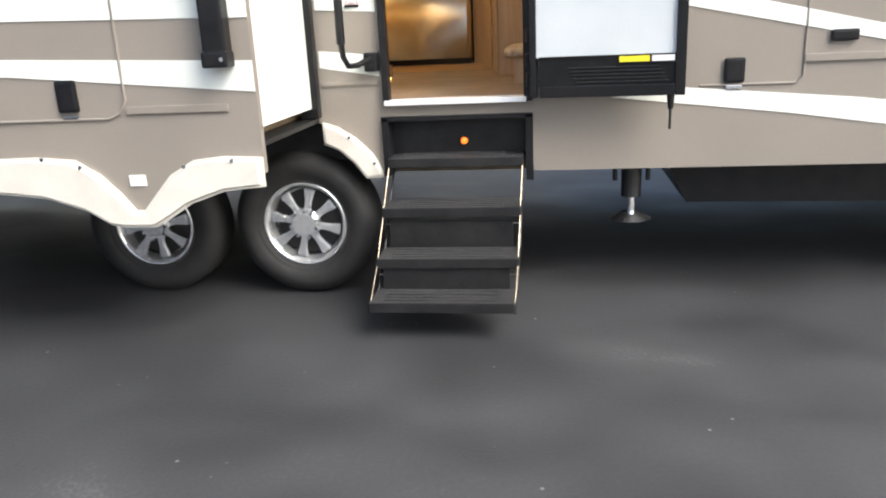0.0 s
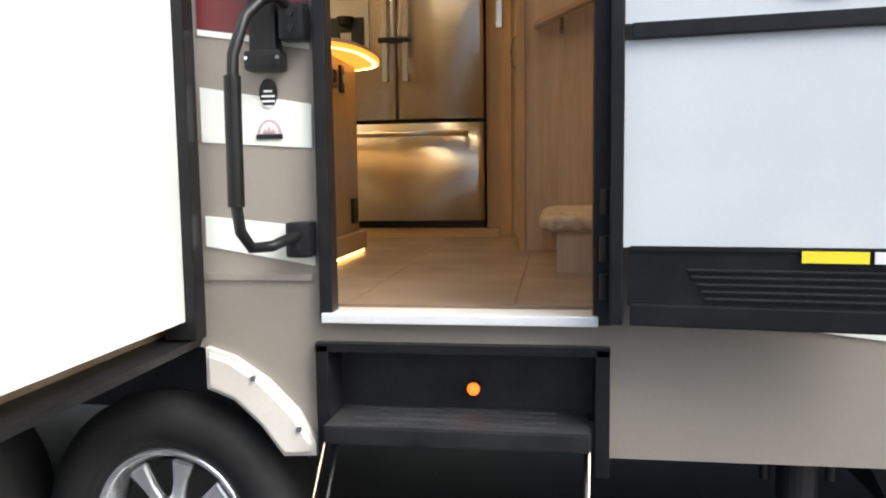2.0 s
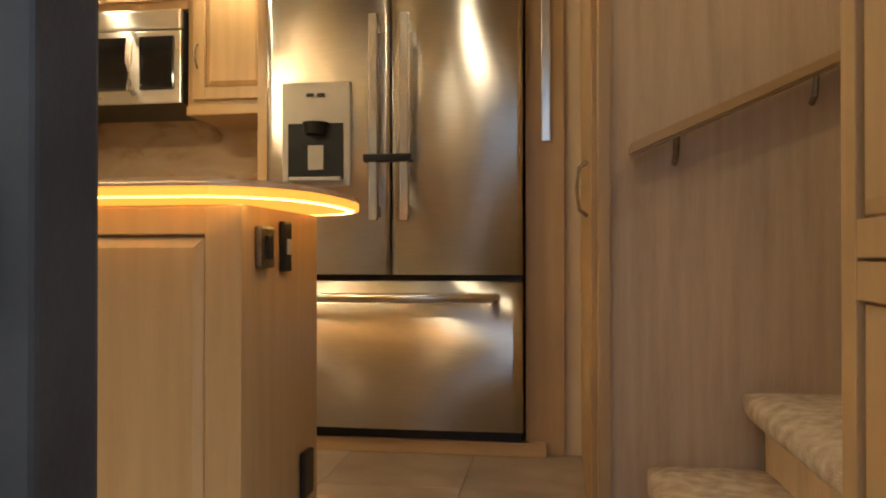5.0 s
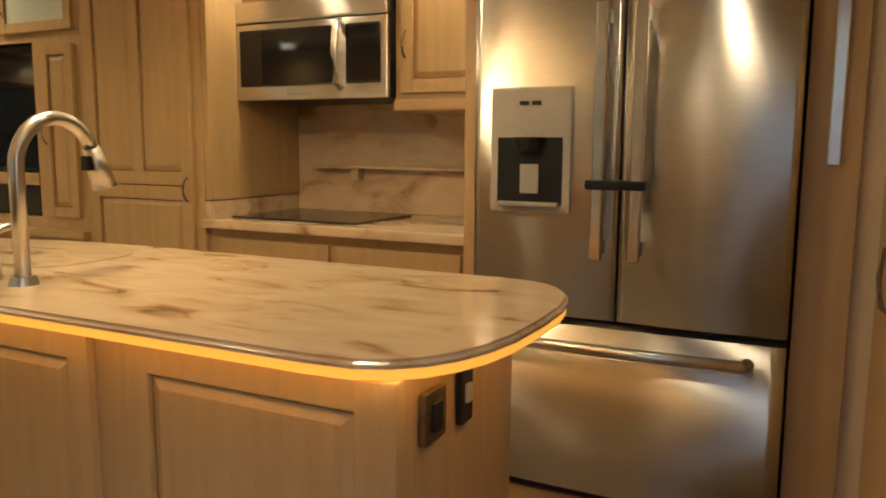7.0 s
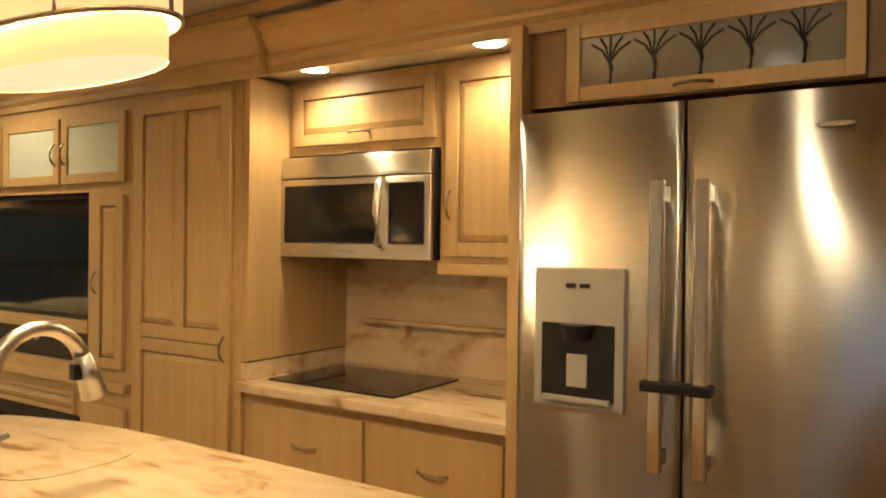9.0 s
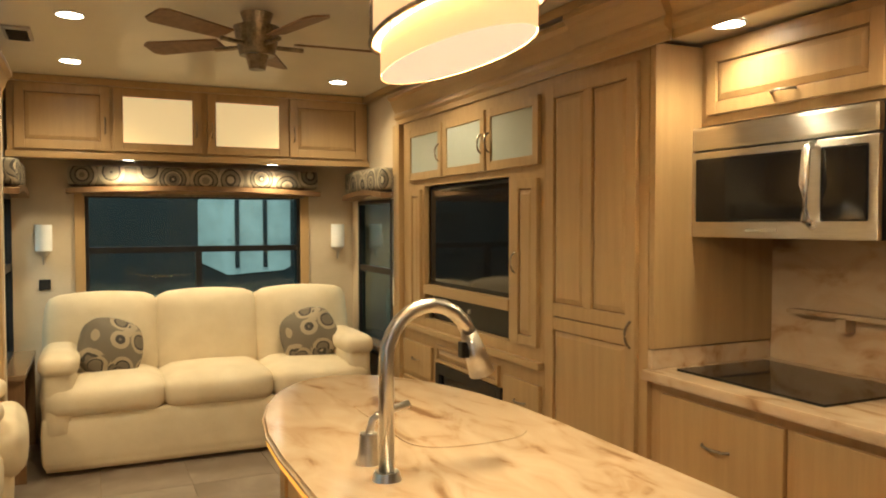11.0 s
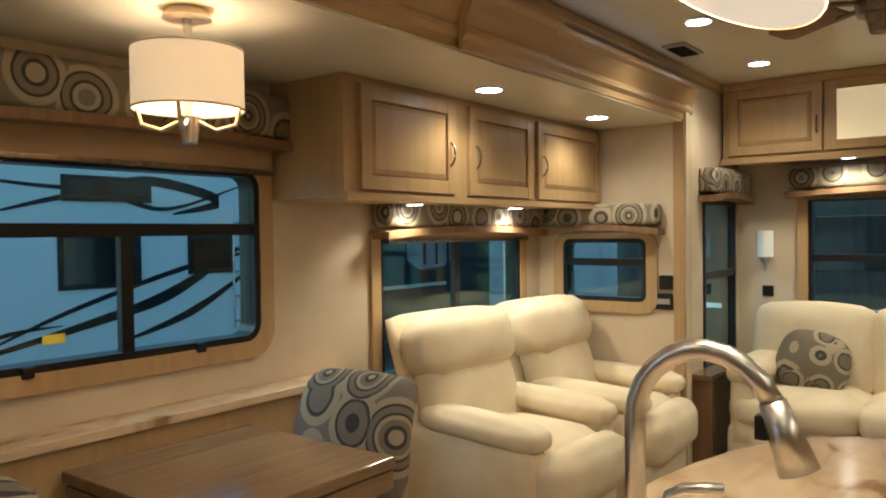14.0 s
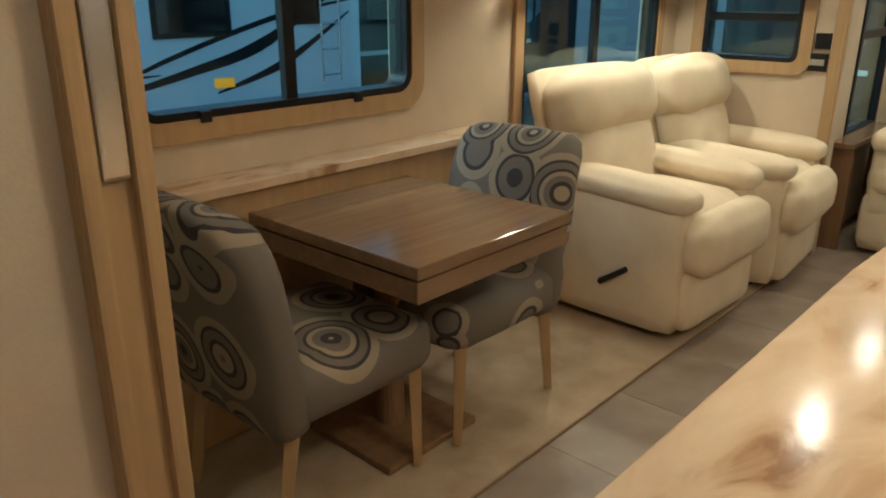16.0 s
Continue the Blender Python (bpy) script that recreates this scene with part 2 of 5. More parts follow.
def tiles_mat():
    m, n, l, b = mat("floor_vinyl_tile", 0.38)
    v = coords(n, l)
    info = n.new("ShaderNodeObjectInfo")
    add = n.new("ShaderNodeVectorMath")
    l.new(v, add.inputs[0])
    l.new(info.outputs["Random"], add.inputs[1])
    big = noise_tex(n, l, add.outputs[0], 3.5, 7, 0.5)
    l.new(ramp(n, l, big, [(0.3, (0.18, 0.14, 0.105)), (0.52, (0.245, 0.195, 0.15)), (0.75, (0.34, 0.285, 0.225))]), b.inputs["Base Color"])
    bump(n, l, b, big, 0.08)
    return m


M_ASPHALT, M_STEEL, M_STONE, M_TILE = asphalt(), stainless(), stone(), tiles_mat()
M_PATTERN = rings("circle_pattern_cloth", (0.27, 0.225, 0.155), (0.135, 0.115, 0.092), (0.034, 0.029, 0.030), 4.4)
M_PILLOW = rings("pillow_cloth", (0.34, 0.28, 0.19), (0.15, 0.125, 0.09), (0.05, 0.043, 0.036), 5.8)
M_VALANCE = rings("valance_cloth", (0.40, 0.34, 0.24), (0.22, 0.19, 0.14), (0.06, 0.052, 0.045), 5.2)
M_GLASS = glass("tinted_window_glass", (0.66, 1.0, 0.86))
M_CLEAR = glass("clear_glass", (0.95, 0.95, 0.95))


# ---- building helpers ----
def box(bm, x0, x1, y0, y1, z0, z1, bevel=0.0, seg=2):
    m = Matrix.LocRotScale(((x0 + x1) / 2, (y0 + y1) / 2, (z0 + z1) / 2), None, (abs(x1 - x0), abs(y1 - y0), abs(z1 - z0)))
    vs = bmesh.ops.create_cube(bm, size=1.0, matrix=m)["verts"]
    if bevel:
        es = {e for v in vs for e in v.link_edges}
        bmesh.ops.bevel(bm, geom=list(es), offset=bevel, segments=seg, profile=0.7, affect="EDGES")


def B(*a, bevel=0.0, seg=2):
    bm = bmesh.new()
    box(bm, *a, bevel=bevel, seg=seg)
    return bm


def cyl(bm, p, q, r, r2=None, seg=20):
    p, q = Vector(p), Vector(q)
    d = q - p
    m = Matrix.Translation((p + q) / 2) @ d.to_track_quat("Z", "Y").to_matrix().to_4x4()
    bmesh.ops.create_cone(bm, cap_ends=True, segments=seg, radius1=r, radius2=r if r2 is None else r2, depth=d.length, matrix=m)


def C(p, q, r, r2=None, seg=20):
    bm = bmesh.new()
    cyl(bm, p, q, r, r2, seg)
    return bm


def tube(bm, pts, r, seg=10):
    """A round bar along a line of points."""
    pts = [Vector(p) for p in pts]
    rows = []
    for i, p in enumerate(pts):
        d = (pts[min(i + 1, len(pts) - 1)] - pts[max(i - 1, 0)]).normalized()
        q = d.to_track_quat("Z", "Y")
        rows.append([bm.verts.new(p + q @ Vector((r * math.cos(a), r * math.sin(a), 0))) for a in (2 * math.pi * k / seg for k in range(seg))])
    for a, c in zip(rows, rows[1:]):
        for k in range(seg):
            bm.faces.new((a[k], a[(k + 1) % seg], c[(k + 1) % seg], c[k]))
    bm.faces.new(rows[0][::-1])
    bm.faces.new(rows[-1])


def T(pts, r, seg=10):
    bm = bmesh.new()
    tube(bm, pts, r, seg)
    return bm


def prism(bm, outline, axis, a, c):
    """Extrudes an outline (pairs) along an axis from a to c: x -> (y,z), y -> (x,z), z -> (x,y)."""
    def put(u, v, w):
        return {"x": (w, u, v), "y": (u, w, v), "z": (u, v, w)}[axis]
    lo = [bm.verts.new(put(u, v, a)) for u, v in outline]
    hi = [bm.verts.new(put(u, v, c)) for u, v in outline]
    k = len(outline)
    bm.faces.new(lo[::-1])
    bm.faces.new(hi)
    for i in range(k):
        bm.faces.new((lo[i], lo[(i + 1) % k], hi[(i + 1) % k], hi[i]))
    bmesh.ops.recalc_face_normals(bm, faces=bm.faces)


def P(outline, axis, a, c):
    bm = bmesh.new()
    prism(bm, outline, axis, a, c)
    return bm


def cushion(bm, c, s, r=0.05, puff=0.02, cuts=7, m=None):
    """A padded box: rounded edges and bulging faces."""
    h = Vector(s) / 2
    r = min(r, min(h) * 0.98)
    old = set(bm.verts)
    got = bmesh.ops.create_cube(bm, size=2.0)["verts"]
    es = {e for v in got for e in v.link_edges}
    bmesh.ops.subdivide_edges(bm, edges=list(es), cuts=cuts, use_grid_fill=True)
    vs = [v for v in bm.verts if v not in old]
    for v in vs:
        p = v.co.copy()
        full = Vector((p.x * h.x, p.y * h.y, p.z * h.z))
        inner = Vector([max(-(h[i] - r), min(h[i] - r, full[i])) for i in range(3)])
        d = full - inner
        q = inner + d.normalized() * r if d.length > 1e-6 else full
        for i in range(3):
            if abs(p[i]) > 0.999:
                j, k = (i + 1) % 3, (i + 2) % 3
                q[i] += math.copysign(puff * (1 - p[j] ** 2) * (1 - p[k] ** 2), p[i])
        q += Vector(c) if m is None else Vector((0, 0, 0))
        v.co = q if m is None else m @ q
    for f in bm.faces:
        f.smooth = True


def CU(c, s, r=0.05, puff=0.02, cuts=7, m=None):
    bm = bmesh.new()
    cushion(bm, c, s, r, puff, cuts, m)
    return bm


def part(name, bm, material, parent=None, label="", smooth=False):
    me = bpy.data.meshes.new(name)
    if smooth:
        for f in bm.faces:
            f.smooth = True
    bm.to_mesh(me)
    bm.free()
    me.materials.append(material)
    ob = new(name, me)
    if parent is not None:
        ob.parent = parent
    if label:
        tagged(ob, label)
    return ob


def thing(name, m, label, category, group=""):
    ob = new(name)
    ob.empty_display_size = 0.1
    ob.matrix_basis = m
    return tagged(ob, label, category, group)


def setting(name, bm, material, label, category, smooth=False):
    return tagged(part(name, bm, material, None, "", smooth), label, category, kind="structure")


def pull(parent, x, z, y=0.0, upright=True, length=0.10):
    """An arched cabinet pull on a front that faces -y."""
    pts = []
    for k in range(9):
        a = k / 8
        s = (a - 0.5) * length
        out = 0.026 * math.sin(math.pi * a) ** 0.6
        pts.append((x, y - out, z + s) if upright else (x + s, y - out, z))
    return part("handle", T(pts, 0.0048, 8), M_BRONZE, parent, "antique nickel arched pull")


def door_front(parent, x0, x1, z0, z1, y=0.0, name="door", panels=None, pane=None, handle=None, wood_m=None, rail=0.055):
    """A raised-panel front on the plane y, facing -y. panels: list of (z0, z1, columns)."""
    w = wood_m or M_WOOD
    t = 0.02
    d = part(name, B(x0 + 0.002, x1 - 0.002, y - 0.007, y - 0.0005, z0 + 0.002, z1 - 0.002), M_WOODD, parent)
    part("stile", B(x0, x0 + rail, y - t, y, z0, z1, bevel=0.003), w, d)
    part("stile", B(x1 - rail, x1, y - t, y, z0, z1, bevel=0.003), w, d)
    fields = []
    for a, c, cols in panels or [(z0, z1, 1)]:
        part("rail", B(x0 + rail, x1 - rail, y - t + 0.001, y, a, a + rail, bevel=0.003), w, d)
        part("rail", B(x0 + rail, x1 - rail, y - t + 0.001, y, c - rail, c, bevel=0.003), w, d)
        wid = (x1 - x0 - 2 * rail - (cols - 1) * rail) / cols
        for k in range(cols):
            xa = x0 + rail + k * (wid + rail)
            fields.append((xa, xa + wid, a + rail, c - rail))
            if k:
                part("stile", B(xa - rail, xa, y - t + 0.001, y, a + rail, c - rail, bevel=0.003), w, d)
    for xa, xb, za, zb in fields:
        if pane is not None:
            part("pane", B(xa - 0.004, xb + 0.004, y - 0.012, y - 0.007, za - 0.004, zb + 0.004), pane, d, "glowing cream glass pane" if pane is M_LITGLASS else "frosted glass pane")
            continue
        bm = bmesh.new()
        g, s = 0.0055, min(0.026, (xb - xa) * 0.22)
        lo = [(xa + g, za + g), (xb - g, za + g), (xb - g, zb - g), (xa + g, zb - g)]
        hi = [(xa + s, za + s), (xb - s, za + s), (xb - s, zb - s), (xa + s, zb - s)]
        vl = [bm.verts.new((u, y - 0.009, v)) for u, v in lo]
        vh = [bm.verts.new((u, y - 0.017, v)) for u, v in hi]
        bm.faces.new(vh)
        for k in range(4):
            bm.faces.new((vl[k], vl[(k + 1) % 4], vh[(k + 1) % 4], vh[k]))
        bmesh.ops.recalc_face_normals(bm, faces=bm.faces)
        part("raised_panel", bm, w, d)
    if handle:
        pull(d, handle[0], handle[1], y - t, handle[2] if len(handle) > 2 else True)
    return d


def ribbon(bm, pts, widths, y, axis="y"):
    """A tapered stripe in the plane y through a few (x, z) points."""
    fine, n = [], len(pts)
    for i in range(24):
        f = i / 23 * (n - 1)
        k = min(int(f), n - 2)
        u = f - k
        p0, p1, p2, p3 = (Vector(pts[max(0, min(n - 1, j))]) for j in (k - 1, k, k + 1, k + 2))
        q = 0.5 * (2 * p1 + (p2 - p0) * u + (2 * p0 - 5 * p1 + 4 * p2 - p3) * u ** 2 + (3 * p1 - p0 - 3 * p2 + p3) * u ** 3)
        fine.append((q, widths[k] * (1 - u) + widths[k + 1] * u))
    top = [bm.verts.new((q.x, y, q.y + w / 2)) for q, w in fine]
    bot = [bm.verts.new((q.x, y, q.y - w / 2)) for q, w in fine]
    for i in range(23):
        bm.faces.new((top[i], top[i + 1], bot[i + 1], bot[i]))


def holed(bm, axis, p0, p1, a0, a1, z0, z1, holes):
    """A wall slab from p0 to p1 in thickness, a0 to a1 along it, with openings (a, b, za, zb) cut through."""
    def put(a, b, za, zb):
        if b - a < 1e-4 or zb - za < 1e-4:
            return
        if axis == "x":
            box(bm, a, b, p0, p1, za, zb)
        else:
            box(bm, p0, p1, a, b, za, zb)
    at = a0
    for a, b, za, zb in sorted(holes):
        put(at, a, z0, z1)
        put(a, b, z0, za)
        put(a, b, zb, z1)
        at = b
    put(at, a1, z0, z1)


# ---- ground ----
FL = 1.02
bm = bmesh.new()
bmesh.ops.create_circle(bm, cap_ends=True, segments=64, radius=600)
setting("ground", bm, M_ASPHALT, "dark grey worn asphalt with pale dusty stains", "asphalt")

# ---- trailer shell ----
YS, YI = 3.68, 3.74          # south wall: outer and inner face
YN, YNO = 6.07, 6.13         # north wall
XR = -6.02                   # rear wall, inner face
DX0, DX1 = -0.585, 0.107     # entrance
ROOF = 3.62
bm = bmesh.new()
holed(bm, "x", YS, YI, DX0 - 0.02, 4.5, 0.66, ROOF, [(DX0, DX1, FL - 0.02, 2.93)])
# the opening for the steps
wall = setting("wall_south_front", bmesh.new(), M_TAUPE, "taupe gelcoat trailer side wall with white stripes", "trailer wall")
bm.free()
bm = bmesh.new()
box(bm, DX1, 4.5, YS, YI, 0.94, ROOF)
box(bm, 0.135, 4.5, YS, YI, 0.66, 0.94)
box(bm, DX0, DX1, YS, YI, 2.93, ROOF)
box(bm, DX0, DX1, YS, YI, 0.94, FL - 0.02)
prism(bm, [(-0.99, 0.93), (-0.9, 0.915), (-0.8, 0.87), (-0.72, 0.80), (-0.65, 0.72), (-0.605, 0.66), (-0.605, 0.94), (DX0, 0.94), (DX0, ROOF), (-0.99, ROOF)], "y", YS, YI)
bm.to_mesh(wall.data)
bm.free()
wall.data.materials.clear()
wall.data.materials.append(M_TAUPE)
bm = bmesh.new()
box(bm, -0.99, -4.95, YS, YI, 3.22, ROOF)
holed(bm, "x", YS, YI, -6.08, -4.95, 0.9, ROOF, [(-5.93, -5.30, 1.60, 2.62)])
setting("wall_south_rear", bm, M_TAUPE, "taupe outer wall behind the slide-out", "trailer wall")
bm = bmesh.new()
box(bm, -1.062, -4.95, YI, YI + 0.02, 3.24, CEIL)
box(bm, -1.062, DX0 - 0.05, YI, YI + 0.02, FL, CEIL)
box(bm, DX1 + 0.05, 1.6, YI, YI + 0.02, FL, CEIL)
box(bm, DX0 - 0.05, DX1 + 0.05, YI, YI + 0.02, 2.95, CEIL)
holed(bm, "x", YI, YI + 0.02, XR, -4.95, FL, CEIL, [(-5.93, -5.30, 1.60, 2.62)])
setting("wall_south_lining", bm, M_WALL, "beige papered inner wall", "wall")
bm = bmesh.new()
holed(bm, "y", XR - 0.06, XR, YS, YNO, 0.9, ROOF, [(4.19, 5.66, 1.90, 2.64)])
setting("wall_rear", bm, M_WALL, "beige papered rear wall with a wide window", "wall")
bm = bmesh.new()
holed(bm, "x", YN, YNO, XR, -5.0, FL, ROOF, [(-5.85, -5.15, 1.50, 2.60)])
box(bm, -5.0, -0.24, YN, YNO, 3.26, ROOF)
box(bm, -0.24, 1.6, YN, YNO, FL, ROOF)
# unseen skirt, carried low to keep daylight out from under the trailer
box(bm, -5.0, 4.5, YN, YNO, 0.22, FL - 0.05)
setting("wall_north", bm, M_WALL, "beige papered north wall over the kitchen slide-out, with an added light-blocking skirt", "wall")
setting("wall_front_end", B(4.44, 4.5, YI, YN, 0.66, 3.62), M_TAUPE, "taupe gelcoat front end of the trailer", "trailer wall")
setting("wall_north_front", B(1.603, 4.437, YN - 0.06, YN, 0.66, 3.62), M_TAUPE, "taupe gelcoat far side wall", "trailer wall")
setting("wall_hall_end", B(1.55, 1.6, YI, YN, FL, CEIL), M_PANEL, "wood-print wall that closes the stair hall", "wall")
setting("ceiling", B(XR, 1.6, YI, YN, CEIL, CEIL + 0.05), M_CEIL, "cream satin ceiling panel", "ceiling")
setting("roof", B(XR - 0.06, 4.5, YS, YNO, ROOF, ROOF + 0.05), M_WHITE, "white trailer roof", "roof")
floor = setting("floor", B(XR, 1.6, YI, YN, FL - 0.10, FL - 0.004), M_WOODD, "brown vinyl tile floor", "floor")
setting("chassis", B(-5.9, 4.4, YS + 0.10, YNO - 0.05, 0.72, FL - 0.12), M_STEEL_BLK, "black steel chassis underside", "chassis")
bm = bmesh.new()
for y in (YI + 0.04, YN - 0.04):
    box(bm, XR, 0.1, y - 0.02, y + 0.02, CEIL - 0.045, CEIL - 0.002, 0.006)
box(bm, XR + 0.4, XR + 0.44, YI + 0.06, YN - 0.06, CEIL - 0.045, CEIL - 0.002, 0.006)
setting("ceiling_trim", bm, M_WOODX, "maple trim round the ceiling", "trim")

# ---- south slide-out: dinette and recliners ----
SX0, SX1, SY = -4.855, -1.04, 2.90
bm = bmesh.new()
holed(bm, "x", 2.82, SY, SX0 - 0.06, SX1 + 0.1, FL - 0.02, 3.2, [(-4.62, -3.36, 1.75, 2.44), (-2.68, -1.585, 2.028, 2.69)])
setting("wall_slide_south", bm, M_WALL, "beige papered slide-out wall with two windows", "wall")
bm = bmesh.new()
holed(bm, "y", SX0 - 0.06, SX0, SY, YI + 0.08, FL - 0.02, 3.2, [(3.07, 3.60, 2.03, 2.40)])
setting("wall_slide_rear", bm, M_WALL, "beige papered slide-out end wall with a small window", "wall")
setting("wall_slide_front", B(SX1, SX1 + 0.10, SY, YI - 0.07, FL - 0.02, 3.2), M_WHITE, "white slide-out end panel", "trailer wall")
setting("ceiling_slide_south", B(SX0, SX1, SY, YI + 0.06, SC, SC + 0.1), M_CEIL, "cream ceiling of the dinette slide-out", "ceiling")
setting("floor_slide_south", B(SX0, SX1, SY, YI, FL - 0.09, FL + 0.004), M_RUG, "tan carpeted slide-out floor", "floor")
setting("floor_slide_edge", B(SX0, SX1, YI + 0.002, YI + 0.055, FL - 0.002, FL + 0.010, bevel=0.004), M_RUG, "maple edge strip of the slide-out floor", "trim")

# outer face of the slide-out, with its arched bottom
bm = bmesh.new()
holed(bm, "x", 2.785, 2.82, -4.95, -0.885, 1.0, 3.22, [(-4.62, -3.36, 1.75, 2.44), (-2.68, -1.585, 2.028, 2.69)])
prism(bm, [(-0.885, 1.0), (-0.885, 0.84), (-1.15, 0.86), (-1.43, 0.66), (-1.70, 0.86), (-2.2, 0.86), (-2.75, 0.66), (-4.95, 0.66), (-4.95, 1.0)], "y", 2.785, 2.82)
face = setting("slide_face", bm, M_TAUPE, "taupe gelcoat slide-out face with white stripes", "trailer wall")


def stripe(parent, outline, y, m=M_WHITE):
    return part("stripe", P(outline, "y", y, y + 0.003), m, parent, "white vinyl stripe" if m is M_WHITE else "dark red vinyl band")


stripe(face, [(-0.886, 1.27), (-0.886, 1.155), (-1.9, 1.245), (-2.9, 1.28), (-2.9, 1.33), (-1.9, 1.312)], 2.781)
stripe(face, [(-0.886, 1.74), (-0.886, 1.425), (-1.9, 1.455), (-4.9, 1.50), (-4.9, 1.74)], 2.781)
part("rub_rail", B(-1.0, -1.42, 2.775, 2.785, 1.085, 1.115, bevel=0.004), M_TAUPE, face)
bm = bmesh.new()
tube(bm, [(-1.42, 2.782, 1.6), (-1.42, 2.782, 1.14), (-1.45, 2.782, 1.09), (-1.5, 2.782, 1.07), (-2.6, 2.782, 1.07)], 0.006, 8)
part("hatch_seam", bm, M_TAUPE, face, "raised edge of a baggage hatch")
latch = part("latch", B(-1.615, -1.70, 2.765, 2.783, 1.10, 1.225, bevel=0.014), M_BLACK, face, "black paddle latch")
part("keeper", B(-1.62, -1.69, 2.772, 2.78, 1.078, 1.086, bevel=0.002), M_CHROME, latch)
part("label", B(-1.385, -1.455, 2.779, 2.783, 0.80, 0.845), M_PAPER, face, "small white warning label")
setting("slide_seal", B(SX1 + 0.02, SX1 + 0.10, YI - 0.07, YI - 0.055, FL, 3.2), M_BLACK, "black rubber slide-out seal", "seal")
setting("seal_flange", B(-1.0, -0.91, YS - 0.06, YS - 0.002, 0.95, 3.25, bevel=0.006), M_BLACK, "black slide-out flange on the wall", "seal")
setting("slide_floor_edge", B(-4.9, -0.93, 2.83, 3.9, 0.945, FL - 0.095), M_STEEL_BLK, "black underside of the slide-out", "slide floor")

box_vent = thing("awning_arm", pose(-1.0, 2.74, 1.28), "black awning arm bracket on the slide-out face", "awning arm")
part("arm", B(-0.045, 0.045, -0.03, 0.04, 0.0, 1.6, bevel=0.012), M_BLACK, box_vent)
part("foot", B(-0.05, 0.05, -0.04, 0.04, -0.03, 0.03, bevel=0.012), M_BLACK, box_vent)
part("bolt", C((0.03, -0.045, 0.0), (0.03, -0.03, 0.0), 0.008), M_CHROME, box_vent)


def fender(m, label, outline, depth, bolts):
    f = thing("fender_skirt", m, label, "fender")
    bm = bmesh.new()
    prism(bm, outline, "y", -depth, 0.0)
    bmesh.ops.bevel(bm, geom=[e for e in bm.edges if all(abs(v.co.y + depth) < 1e-4 for v in e.verts)], offset=0.015, segments=3, affect="EDGES")
    part("flare", bm, M_FENDER, f, smooth=False)
    for x, z in bolts:
        part("bolt", C((x, -depth - 0.006, z), (x, -depth + 0.002, z), 0.008, seg=10), M_CHROME, f)
    return f


arc_r = [(-0.886, 0.905), (-1.05, 0.912), (-1.17, 0.90), (-1.27, 0.845), (-1.35, 0.76), (-1.405, 0.70)]
arc_l = [(-1.445, 0.70), (-1.50, 0.77), (-1.58, 0.85), (-1.68, 0.91), (-1.85, 0.925), (-2.1, 0.92), (-2.35, 0.90), (-2.5, 0.84), (-2.62, 0.74), (-2.7, 0.66)]
low = [(-2.6, 0.63), (-2.48, 0.72), (-2.3, 0.785), (-2.0, 0.775), (-1.82, 0.755), (-1.65, 0.70), (-1.56, 0.645), (-1.5, 0.632), (-1.36, 0.632), (-1.3, 0.665), (-1.2, 0.725), (-1.05, 0.775), (-0.886, 0.79)]
fender(pose(0, 2.785, 0), "cream moulded double wheel-arch flare under the slide-out", arc_r + arc_l + low, 0.035, [(-1.0, 0.9), (-1.2, 0.88), (-1.64, 0.885), (-1.8, 0.92)])
fender(pose(0, YS, 0), "cream moulded wheel-arch flare beside the entry steps",
       [(-0.905, 0.925), (-0.83, 0.90), (-0.74, 0.84), (-0.66, 0.76), (-0.612, 0.68), (-0.612, 0.645), (-0.70, 0.64), (-0.76, 0.72), (-0.83, 0.785), (-0.905, 0.815)], 0.04, [(-0.77, 0.85), (-0.65, 0.72)])


